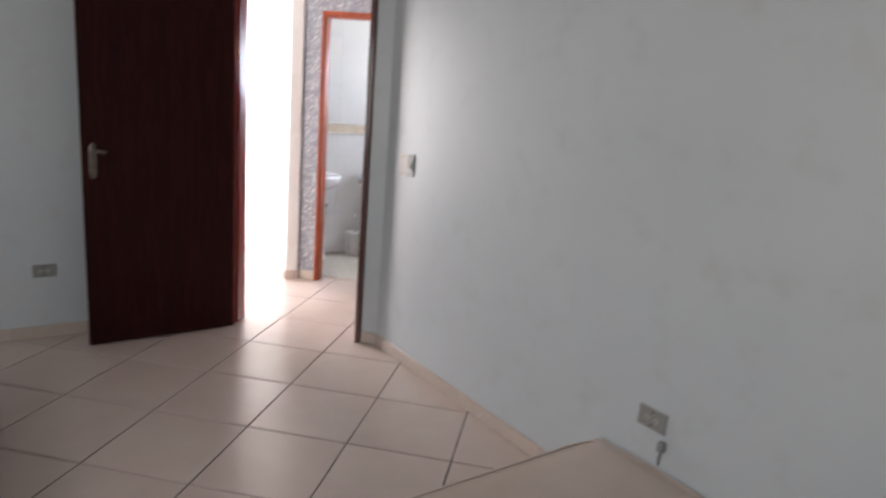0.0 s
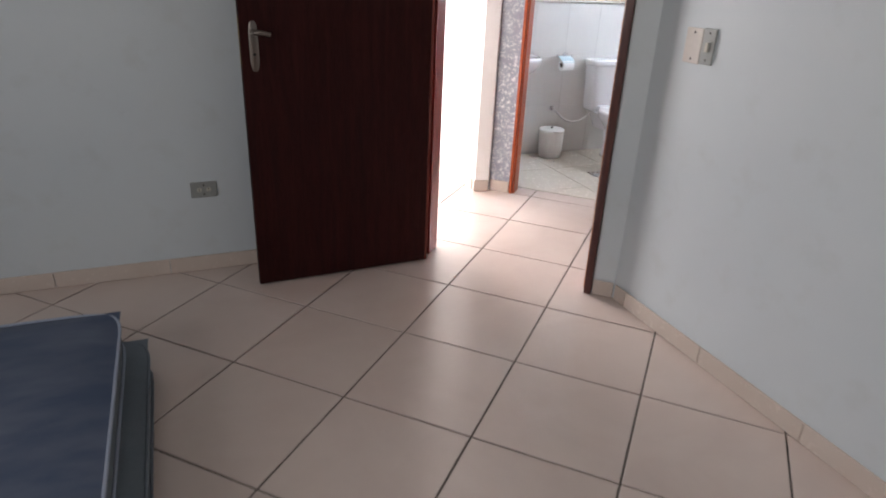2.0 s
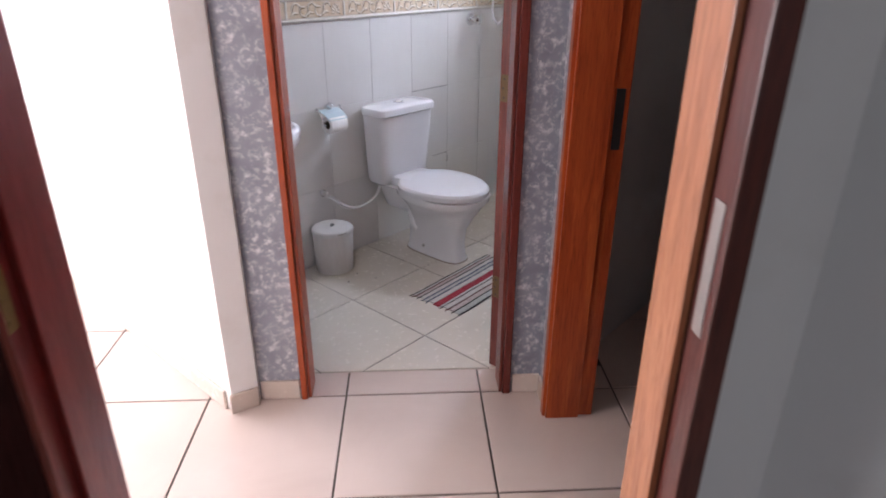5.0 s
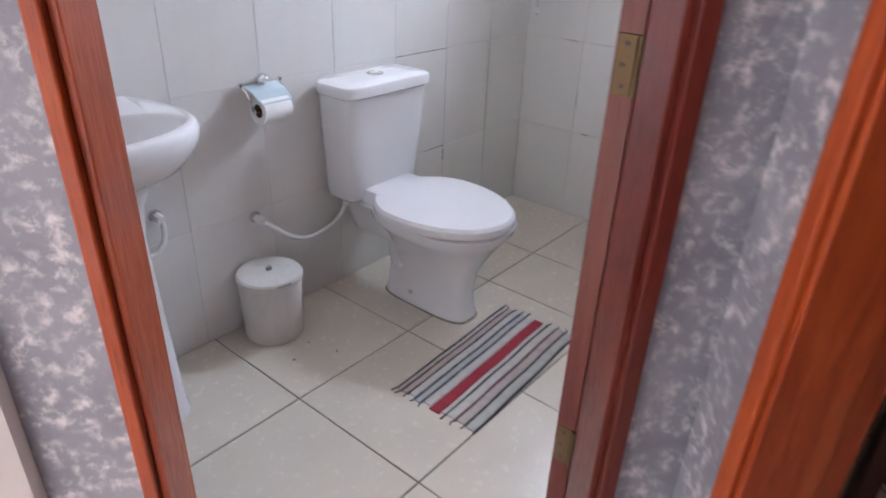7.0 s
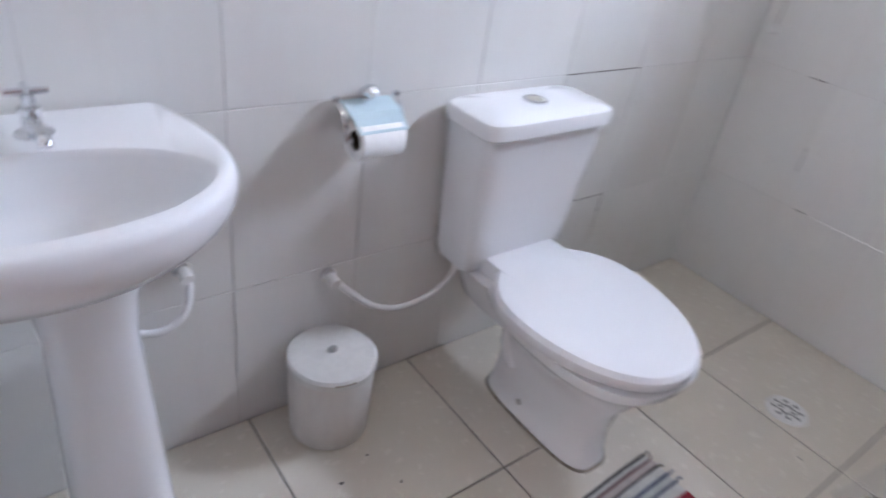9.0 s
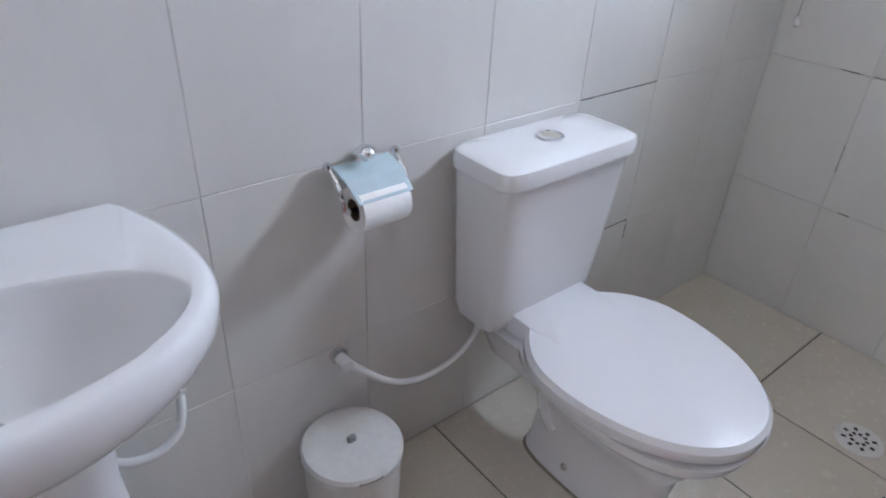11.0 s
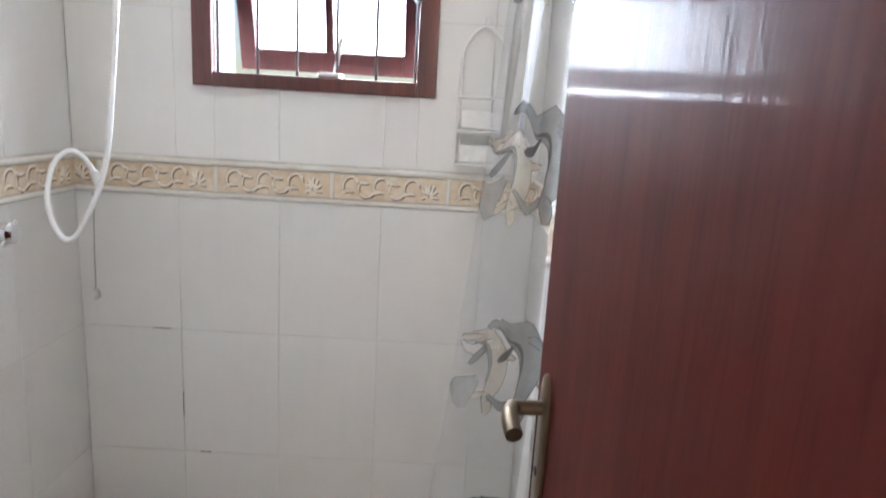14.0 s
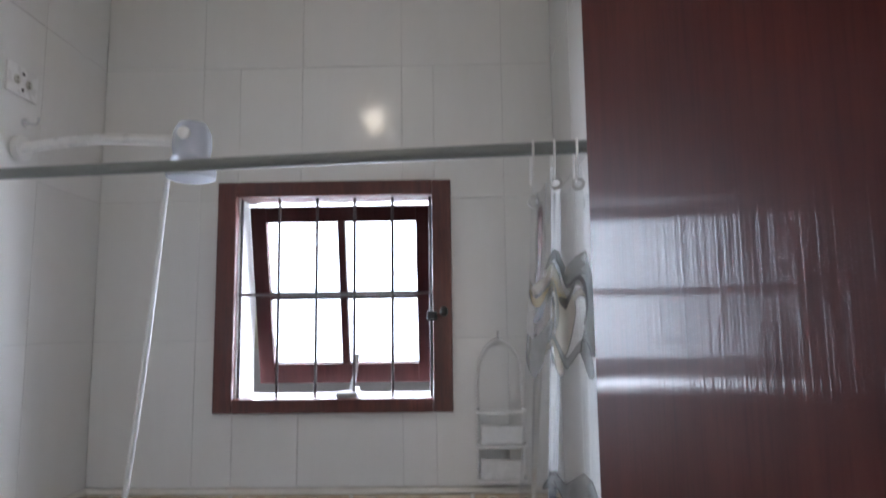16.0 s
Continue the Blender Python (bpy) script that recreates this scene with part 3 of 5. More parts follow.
def hinge_bm():
    bm = bmesh.new()
    box(bm, -0.002, 0.0015, -0.016, 0.016, -0.042, 0.042, 0.0008, 1)
    for z in (-0.028, 0, 0.028):
        rod_between((-0.003, 0.0, z), (0.003, 0.0, z), 0.0035, 8, bm)
    return bm


def butt_hinge():
    """Two plates folded open at a knuckle: one on the leaf's end, one across the jamb's end."""
    bm = bmesh.new()
    box(bm, 0.0, 0.0022, 0.006, 0.034, -0.042, 0.042, 0.0008, 1)
    c, q = math.cos(math.radians(45)), math.sin(math.radians(45))
    for z0, z1 in ((-0.042, -0.015), (-0.0145, 0.0145), (0.015, 0.042)):
        rod_between((-0.001, 0.0, z0), (-0.001, 0.0, z1), 0.0045, 10, bm)
    rows = []
    for z in (-0.042, 0.042):
        rows.append([(-0.002 - c * a + q * b, -0.002 - q * a - c * b, z) for a, b in ((0.0, 0.0), (0.028, 0.0), (0.028, 0.002), (0.0, 0.002))])
    loft(rows, bm)
    return bm


for z in (0.35, 1.05, 1.75):
    bh = part("hinge", butt_hinge(), "dull_brass", bath_frame, "tarnished brass butt hinge with three screws in each plate", m=DIAG.inverted() @ pose(0.4815, -0.303, z, 0, 0, 3.4))
    for dz, off in ((-0.029, 0.0), (0.0, 0.004), (0.029, 0.0)):
        part("screw", rod_between((-0.0012, 0.020 + off, dz), (0.001, 0.020 + off, dz), 0.0034, 10), "iron", bh, "dark screw head")
        a = 0.014 + off
        part("screw", rod_between((-0.0027 - 0.7071 * a, -0.0013 - 0.7071 * a, dz), (-0.0005 - 0.7071 * a, -0.0035 - 0.7071 * a, dz), 0.0034, 10), "iron", bh, "dark screw head")
    part("hinge", hinge_bm(), "brass", bed_frame, "small brass hinge plate", m=pose(-0.2365, -1.2, z))


def lever_handle(parent, x, z, y, side, mat, towards=-1):
    """Back plate, keyhole and lever on one face of a leaf."""
    plate = bmesh.new()
    pts = [(x + 0.018 * math.copysign(abs(math.cos(a)) ** 0.7, math.cos(a)), z - 0.055 + 0.098 * math.copysign(abs(math.sin(a)) ** 0.45, math.sin(a))) for a in [2 * math.pi * k / 28 for k in range(28)]]
    loft([[(px, y, pz) for px, pz in pts], [(px, y + side * 0.004, pz) for px, pz in pts], [(x + (px - x) * 0.85, y + side * 0.006, z - 0.055 + (pz - z + 0.055) * 0.96) for px, pz in pts]], plate)
    pl = part("handle_plate", plate, mat, parent, "worn metal handle plate", True)
    lev = rod_between((x, y + side * 0.004, z), (x, y + side * 0.045, z), 0.0095, 14)
    tube([(x, y + side * 0.041, z), (x + towards * 0.02, y + side * 0.048, z + 0.001), (x + towards * 0.04, y + side * 0.050, z - 0.002), (x + towards * 0.058, y + side * 0.049, z - 0.006)], 0.0105, 12, lev)
    part("lever", lev, mat, pl, "metal lever handle", True)
    part("keyhole", lathe([(0.006, 0), (0.006, 0.002)], 14), "black", pl, "dark keyhole", m=Matrix.Translation((x, y + side * 0.0062, z - 0.085)) @ pose(0, 0, 0, 90 * side * -1))


def leaf(name, hinge, free, width, height, thick, mat, label, plate_mat, grip, edge_mat):
    """A flush door leaf: origin at the hinge, local x towards the free edge."""
    a = math.atan2(free[1] - hinge[1], free[0] - hinge[0])
    d = holder(name, Matrix.Translation((hinge[0], hinge[1], 0)) @ Matrix.Rotation(a, 4, "Z"), label, "door", kind="structure")
    part("hinge_edge", boxes((-0.008, 0.0015, -thick / 2, thick / 2, 0.012, height), bevel=0.0015), edge_mat, d, "red-brown wooden edge strip")
    part("panel", boxes((0.002, width, -thick / 2, thick / 2, 0.012, height), bevel=0.0025), mat, d)
    for side in (1, -1):
        lever_handle(d, width - 0.052, grip, side * thick / 2, side, plate_mat)
    part("lock_face", boxes((width, width + 0.0015, -0.010, 0.010, grip - 0.13, grip + 0.06)), "brass", d, "narrow brass lock face")
    for z in (0.35, 1.05, 1.75):
        part("hinge_pin", rod_between((0.0, -thick / 2 - 0.002, z - 0.045), (0.0, -thick / 2 - 0.002, z + 0.045), 0.006), "brass", d, "brass hinge pin", True)
    return d


# added hinge edge strip carries the hall's light as a brighter red
leaf("bedroom_door", (-1.036, -0.722), (-1.862, -0.758), 0.826, 2.092, 0.035, "wood_dark", "dark mahogany flush door standing open in the bedroom", "aged_nickel", 1.125, "wood_edge_lit")
leaf("bathroom_door", (0.492, -0.283), (1.158, -0.243), 0.667, 2.10, 0.038, "wood_leaf", "glossy red-brown veneered door open inside the bathroom", "old_brass", 1.085, "wood_red_shaded")

# ---- skirting of tile pieces ----


def skirting(name, x0, x1, along, face, side, label, m=None, step=0.48, first=0.0, h=0.075):
    """Tile skirting on a wall face; side points into the room."""
    base = holder(name, m or Matrix(), label, "baseboard", kind="structure")
    a, n = x0, 0
    while a < x1 - 0.005:
        b = min(x1, (a + step) if n or not first else a + first)
        lo, hi = (face + 0.001 * side, face + 0.011 * side)
        lo, hi = min(lo, hi), max(lo, hi)
        bm = bmesh.new()
        if along == "x":
            box(bm, a + 0.0015, b - 0.0015, lo, hi, 0.001, h, 0.002, 1)
        else:
            box(bm, lo, hi, a + 0.0015, b - 0.0015, 0.001, h, 0.002, 1)
        part("skirting_tile", bm, "skirting", base)
        a, n = b, n + 1
    return base


skirting("baseboard_bedroom_east", -5.58, -1.385, "y", -0.325, -1, "beige tile skirting along the pale blue wall", first=0.28)
skirting("baseboard_bedroom_north", -4.38, -1.20, "x", -0.51, -1, "beige tile skirting along the pale blue wall", first=0.22)
skirting("baseboard_bedroom_return", 0.640, 0.735, "x", -1.2, -1, "short beige tile skirting beside the door frame", DIAG)
skirting("baseboard_bedroom_hinge_side", -0.465, -0.275, "x", -1.2, -1, "short beige tile skirting behind the door", DIAG)
skirting("baseboard_living_east", 0.245, 3.48, "y", -0.32, -1, "beige tile skirting along the white wall", first=0.22)
skirting("baseboard_hall_left", -0.295, -0.158, "x", 0.0, -1, "beige tile skirting under the grey wall", DIAG)
skirting("baseboard_hall_right", 0.588, 0.688, "x", 0.0, -1, "beige tile skirting under the grey wall", DIAG)
skirting("baseboard_hall_fold", -0.110, -0.013, "y", 0.692, -1, "beige tile skirting under the grey wall", DIAG)
corner_dir = math.degrees(math.atan2(-0.024, 0.088))
skirting("baseboard_hall_corner", -0.009, 0.09, "x", 0.0, -1, "beige tile skirting round the white wall end", Matrix.Translation((-0.32, 0.212, 0)) @ pose(0, 0, 0, 0, 0, corner_dir))
skirting("baseboard_living_south", -4.38, -1.17, "x", -0.37, 1, "beige tile skirting along the white wall")

# ---- bedroom things ----


def mattress(name, x0, x1, y0, y1, z0, z1, top, side, label):
    cx, cy = (x0 + x1) / 2, (y0 + y1) / 2
    mt = holder(name, pose(cx, cy, z0), label, "mattress")
    hx, hy, h = (x1 - x0) / 2, (y1 - y0) / 2, z1 - z0
    ring = lambda s, z: [(x, y, z) for x, y, _ in oval(0, 0, 0, hx - s, hy - s, 96, 14)]
    part("side_panel", loft([ring(0.015, 0), ring(0.003, 0.02), ring(0.0, h * 0.5), ring(0.003, h - 0.022)]), side, mt, "", True)
    bm = bmesh.new()
    nx, ny = 36, 36
    grid = []
    for j in range(ny + 1):
        row = []
        for i in range(nx + 1):
            sx, sy = 2 * i / nx - 1, 2 * j / ny - 1
            ex, ey = math.copysign(1 - (1 - abs(sx)) ** 1.3, sx), math.copysign(1 - (1 - abs(sy)) ** 1.3, sy)
            edge = max(abs(ex), abs(ey))
            sag = 0.012 * noise.noise((ex * hx * 2.2, ey * hy * 2.2, 3.1))
            row.append(bm.verts.new((ex * (hx - 0.004), ey * (hy - 0.004), h - 0.022 + 0.022 * (1 - edge ** 10) + sag * (1 - edge ** 4))))
        grid.append(row)
    for j in range(ny):
        for i in range(nx):
            bm.faces.new((grid[j][i], grid[j][i + 1], grid[j + 1][i + 1], grid[j + 1][i]))
    part("top_panel", bm, top, mt, "", True)
    for z in (0.018, h - 0.020):
        pts = oval(0, 0, z, hx + 0.001, hy + 0.001, 96, 14)
        part("piping", tube([*pts, pts[0]], 0.005, 6), "piping" if top == "blue_cloth" else top, mt, "pale corded piping", True)
    return mt


mattress("mattress", -4.25, -2.385, -2.50, -1.285, 0.13, 0.265, "blue_cloth", "blue_side", "faded blue patterned mattress lying on another mattress")
mattress("mattress", -4.24, -2.315, -2.50, -1.27, 0.002, 0.13, "blue_side", "blue_side", "grey-blue mattress lying on the tiled floor")
mattress("mattress", -1.72, -0.342, -5.08, -3.215, 0.16, 0.31, "beige_cloth", "beige_cloth", "bare beige mattress against the pale blue wall")


def bed_base(x0, x1, y0, y1, h):
    b = holder("bed_base", pose((x0 + x1) / 2, (y0 + y1) / 2, 0), "low beige bed base under the bare mattress", "bed")
    hx, hy = (x1 - x0) / 2, (y1 - y0) / 2
    part("platform", boxes((-hx, hx, -hy, hy, 0.06, h), bevel=0.015), "beige_cloth", b)
    for sx in (-1, 1):
        for sy in (-1, 1):
            part("foot", lathe([(0.025, 0), (0.03, 0.06)], 16, sx * (hx - 0.1), sy * (hy - 0.1)), "black", b, "dark round foot")


bed_base(-1.70, -0.36, -5.05, -3.23, 0.159)


def face_plate(name, m, w, h, label, mat, kind_of):
    """A wall plate: local x across, z up, y out of the wall."""
    p = holder(name, m, label, "socket" if kind_of != "switch" else "switch")
    part("plate", boxes((-w / 2, w / 2, 0.0, 0.007, -h / 2, h / 2), bevel=0.003), mat, p)
    if kind_of == "switch":
        part("rocker", boxes((-0.008, 0.008, 0.0072, 0.014, -0.018, 0.014), bevel=0.002), "old_plastic", p, "yellowed rocker")
        part("bezel", boxes((-0.013, 0.013, 0.0068, 0.0085, -0.024, 0.024), bevel=0.001), "grey_plastic", p, "worn grey bezel")
    if kind_of == "socket":
        for dx in (-0.02, 0.02):
            part("outlet", lathe([(0.011, 0.0), (0.011, 0.001)], 16), "old_plastic", p, "round outlet face", m=Matrix.Translation((dx, 0.0068, 0)) @ pose(0, 0, 0, -90))
            for dz in (-0.0045, 0.0045):
                part("hole", lathe([(0.0022, 0), (0.0022, 0.001)], 8), "black", p, "", m=Matrix.Translation((dx, 0.0078, dz)) @ pose(0, 0, 0, -90))
    for dz in (-h / 2 + 0.016, h / 2 - 0.016):
        part("screw", lathe([(0.0045, 0), (0.003, 0.0015)], 10), "iron", p, "", m=Matrix.Translation((0, 0.007, dz)) @ pose(0, 0, 0, -90))
    return p


to_west = lambda y, z, x=-0.325: Matrix.Translation((x, y, z)) @ pose(0, 0, 0, 0, 0, 90)
to_south = lambda x, z, y=-0.51: Matrix.Translation((x, y, z)) @ pose(0, 0, 0, 0, 0, 180)
face_plate("blank_plate", to_west(-1.582, 1.166), 0.085, 0.125, "cream blank wall plate beside the light switch", "cream_plate", "blank")
face_plate("light_switch", to_west(-1.657, 1.170), 0.062, 0.125, "grey light switch with a yellowed rocker", "grey_plastic", "switch")
face_plate("wall_socket", to_south(-2.052, 0.405), 0.115, 0.075, "grey-green double socket low on the wall", "grey_plastic", "socket")
face_plate("wall_socket", to_west(-3.43, 0.465), 0.12, 0.08, "grey double socket above the bare mattress", "grey_plastic", "socket")


def plug():
    p = holder("plug", to_west(-3.49, 0.385), "small dark plug hanging under the socket", "plug")
    part("body", boxes((-0.012, 0.012, 0.0005, 0.024, -0.02, 0.02), bevel=0.004), "grey_plastic", p, "", True)
    part("cord", tube([(0, 0.012, -0.018), (0.004, 0.010, -0.06), (0.0, 0.012, -0.074)], 0.003, 8), "black", p, "", True)


plug()

# ---- dark room ----


def dining_chair(x, y, turn):
    c = holder("dining_chair", pose(x, y, 0, 0, 0, turn), "dark red wooden chair in the dim room", "chair")
    for sx in (-0.19, 0.19):
        part("leg", boxes((sx - 0.02, sx + 0.02, -0.20, -0.16, 0.001, 0.44), bevel=0.004), "wood_jamb", c)
        part("back_leg", boxes((sx - 0.02, sx + 0.02, 0.16, 0.20, 0.001, 0.95), bevel=0.004), "wood_jamb", c)
    part("seat", boxes((-0.22, 0.22, -0.22, 0.21, 0.441, 0.47), bevel=0.008), "wood_jamb", c)
    for z in (0.60, 0.74, 0.88):
        part("slat", boxes((-0.169, 0.169, 0.17, 0.19, z, z + 0.07), bevel=0.004), "wood_jamb", c)
    for z in (0.2,):
        part("stretcher", boxes((-0.169, 0.169, -0.19, -0.17, z, z + 0.03), bevel=0.003), "wood_jamb", c)
        part("stretcher", boxes((-0.2, -0.18, -0.159, 0.159, z, z + 0.03), bevel=0.003), "wood_jamb", c)
        part("stretcher", boxes((0.18, 0.2, -0.159, 0.159, z, z + 0.03), bevel=0.003), "wood_jamb", c)


dining_chair(1.22, -0.86, 20)

# ---- bathroom fixtures ----
TX = 1.115


def toilet():
    t = holder("toilet", pose(TX, 0.60, 0), "white ceramic toilet with cistern and closed lid", "toilet")
    o = lambda x, y: (x, y - 0.60)
    # pedestal, waisted towards the floor
    rows = [(0.0, 0.068, 0.182, 0.585, 3.6), (0.022, 0.068, 0.181, 0.585, 3.6), (0.034, 0.063, 0.176, 0.585, 3.4), (0.10, 0.062, 0.170, 0.585, 3.2), (0.18, 0.070, 0.172, 0.575, 2.9), (0.25, 0.105, 0.192, 0.555, 2.6), (0.305, 0.150, 0.225, 0.55, 2.5), (0.335, 0.178, 0.248, 0.548, 2.5), (0.3615, 0.182, 0.254, 0.545, 2.5)]
    part("pedestal", loft([oval(0, cy - 0.60, max(z, 0.006), rx, ry, 48, p) for z, rx, ry, cy, p in rows]), "ceramic", t, "waisted white ceramic bowl and foot", True)
    part("mortar_line", loft([oval(0, -0.015, z, 0.068 + g, 0.182 + g, 48, 3.6) for z, g in ((0.0045, 0.006), (0.008, 0.0045), (0.0095, 0.0))]), "caulk", t, "stained mortar line round the foot", True)
    for sx in (-1, 1):
        part("trapway", tube([(sx * 0.055, 0.06, 0.25), (sx * 0.052, 0.10, 0.225), (sx * 0.046, 0.105, 0.17), (sx * 0.044, 0.075, 0.13)], 0.026, 14), "ceramic", t, "raised trapway curve on the side", True)
    # back block under the cistern
    part("back_block", loft([oval(0, 0.79 - 0.60, z, rx, 0.125, 40, 4) for z, rx in ((0.22, 0.07), (0.30, 0.11), (0.350, 0.135), (0.3575, 0.14))]), "ceramic", t, "", True)

    def egg(s, z):
        out = []
        for k in range(56):
            a = 2 * math.pi * k / 56
            c, q = math.cos(a), math.sin(a)
            if q < 0:
                out.append(((0.195 + s) * math.copysign(abs(c) ** 0.95, c), -0.025 + (0.278 + s) * q, z))
            else:
                out.append(((0.195 + s) * math.copysign(abs(c) ** 0.72, c) * (1 - 0.40 * q ** 2), -0.025 + (0.207 + s) * q ** 0.8, z))
        return out

    part("seat", loft([egg(-0.010, 0.3625), egg(-0.006, 0.364), egg(-0.006, 0.366), egg(-0.008, 0.3675)]), "seat", t, "white plastic seat ring", True)
    lid = loft([egg(0.003, 0.368), egg(0.006, 0.372), egg(0.006, 0.392), egg(-0.003, 0.402), egg(-0.04, 0.406), egg(-0.11, 0.408)])
    ld = part("lid", lid, "seat", t, "closed glossy white lid", True)
    part("hinge_bar", boxes((-0.116, 0.106, 0.02, 0.205, 0.355, 0.4066), bevel=0.008), "seat", ld, "white hinge bar", True)
    # cistern
    ring = lambda hx, y0, y1, z: [(x, y, z) for x, y, _ in oval(-0.01, (y0 + y1) / 2 - 0.60, 0, hx, (y1 - y0) / 2, 56, 7)]
    tank = loft([ring(0.135, 0.815, 0.922, 0.352), ring(0.155, 0.795, 0.924, 0.368), ring(0.162, 0.785, 0.925, 0.40), ring(0.176, 0.768, 0.926, 0.60), ring(0.183, 0.760, 0.926, 0.715)])
    tk = part("cistern", tank, "ceramic", t, "white ceramic cistern", True)
    cover = loft([ring(0.186, 0.756, 0.927, 0.716), ring(0.192, 0.749, 0.927, 0.721), ring(0.193, 0.748, 0.927, 0.742), ring(0.189, 0.752, 0.925, 0.753), ring(0.178, 0.763, 0.92, 0.758), ring(0.10, 0.80, 0.89, 0.760)])
    cv = part("cistern_lid", cover, "ceramic", tk, "rounded ceramic cistern lid", True)
    part("flush_ring", lathe([(0.027, 0.760), (0.027, 0.764), (0.024, 0.766), (0.021, 0.766), (0.020, 0.763)], 28, -0.005, 0.243, cap0=False, cap1=False), "chrome", tk, "chrome flush ring", True)
    part("flush_button", lathe([(0.019, 0.760), (0.019, 0.7645), (0.015, 0.766), (0.001, 0.766)], 24, -0.005, 0.243), "old_plastic", tk, "cream flush button", True)
    for sx in (-1,):
        part("floor_bolt", lathe([(0.009, 0.0), (0.009, 0.004), (0.004, 0.009)], 14), "steel", t, "rusty floor bolt", m=Matrix.Translation((sx * 0.061, 0.022, 0.055)) @ pose(0, 0, 0, 0, -90))
    return t


toilet()


def hose(name, pts, r, label, nut_mat="plastic"):
    h = holder(name, pose(*pts[0]), label, "hose")
    rel = [tuple(Vector(p) - Vector(pts[0])) for p in pts]
    part("hose_tube", tube(rel, r, 12), "hose", h, "", True)
    part("wall_nut", rod_between((0, 0.0, 0), (0, -0.03, -0.003), r * 1.7, 8), nut_mat, h, "white plastic nut")
    part("wall_rosette", rod_between((0, 0.012, 0), (0, 0.004, 0), r * 2.4, 20), "chrome", h, "metal rosette", True)
    end = rel[-1]
    part("end_nut", rod_between((end[0], end[1], end[2] - 0.012), (end[0], end[1], end[2] + 0.012), r * 1.6, 8), nut_mat, h, "white plastic nut")


hose("toilet_hose", [(0.660, 0.915, 0.372), (0.690, 0.885, 0.345), (0.75, 0.87, 0.292), (0.82, 0.862, 0.268), (0.90, 0.86, 0.275), (0.96, 0.862, 0.305), (0.985, 0.865, 0.345)], 0.0075, "white flexible water hose to the cistern")
hose("sink_hose", [(0.352, 0.915, 0.478), (0.353, 0.885, 0.460), (0.336, 0.865, 0.420), (0.300, 0.86, 0.398), (0.258, 0.862, 0.402), (0.225, 0.865, 0.425)], 0.0075, "white flexible hose under the sink")


def sink():
    cx, yb = 0.128, 0.927
    s = holder("sink", pose(cx, yb, 0), "white ceramic pedestal sink with a chrome tap", "sink")

    def rim(s_, z):
        """Straight back against the wall, sides flaring forward to a round front."""
        half, yc, fx, fy = 0.217, -0.19, 1 - s_ / 0.257, 1 - s_ / 0.21
        pts = [(0.257 * math.cos(a), yc + 0.208 * math.copysign(abs(math.sin(a)) ** 0.9, math.sin(a))) for a in [math.pi * (1 + k / 29) for k in range(30)]]
        flare = [(0.257 - 0.036 * q ** 1.8, yc + 0.170 * q) for q in [(k + 1) / 9 for k in range(9)]]
        back = [(half - 0.008 - 2 * (half - 0.008) * k / 15, -0.005) for k in range(16)]
        pts += flare + back + [(-x, y) for x, y in flare[::-1]]
        return [(x * fx, yc + (y - yc) * (fy if y < -0.02 else max(fy, 0.985)), z) for x, y in pts]

    def bowl(f, z, n=64):
        return [(x, y, zz) for x, y, zz in (oval(0, -0.254, z, 0.213 * f, 0.107 * f, n, 2.0)[(k + n // 2) % n] for k in range(n))]

    body = loft([rim(0.13, 0.672), rim(0.09, 0.682), rim(0.045, 0.704), rim(0.015, 0.738), rim(0.002, 0.765), rim(0.0, 0.79), rim(0.006, 0.802), rim(0.014, 0.8065), bowl(1.035, 0.8062), bowl(1.012, 0.8035), bowl(0.99, 0.797), bowl(0.96, 0.782), bowl(0.86, 0.745), bowl(0.6, 0.715), bowl(0.2, 0.703)])
    part("basin", body, "ceramic", s, "oval white ceramic basin", True)
    part("drain_cup", lathe([(0.022, 0.703), (0.022, 0.707), (0.012, 0.708)], 20, 0, -0.254), "chrome", s, "chrome drain", True)
    ped = []
    for z, hx, hy, cy in ((0.0, 0.090, 0.088, -0.172), (0.02, 0.090, 0.088, -0.172), (0.05, 0.085, 0.082, -0.172), (0.30, 0.074, 0.072, -0.172), (0.54, 0.064, 0.070, -0.175), (0.62, 0.072, 0.078, -0.18), (0.688, 0.10, 0.09, -0.19)):
        ped.append(oval(0.040, cy, max(z, 0.006), hx, hy, 44, 3))
    part("pedestal", loft(ped), "ceramic", s, "tapered ceramic pedestal", True)
    tap = lathe([(0.024, 0.805), (0.024, 0.809), (0.014, 0.814), (0.012, 0.835), (0.015, 0.838), (0.015, 0.845), (0.009, 0.849), (0.008, 0.862)], 20, 0.032, -0.085)
    tube([(0.032, -0.085, 0.828), (0.034, -0.118, 0.832), (0.036, -0.146, 0.827), (0.036, -0.156, 0.817)], 0.0085, 12, tap)
    tp = part("tap", tap, "chrome", s, "small chrome cross-head tap", True)
    cross = rod_between((0.007, -0.085, 0.866), (0.057, -0.085, 0.866), 0.005)
    rod_between((0.032, -0.110, 0.866), (0.032, -0.060, 0.866), 0.005, 12, cross)
    part("tap_cross", cross, "chrome", tp, "", True)


sink()


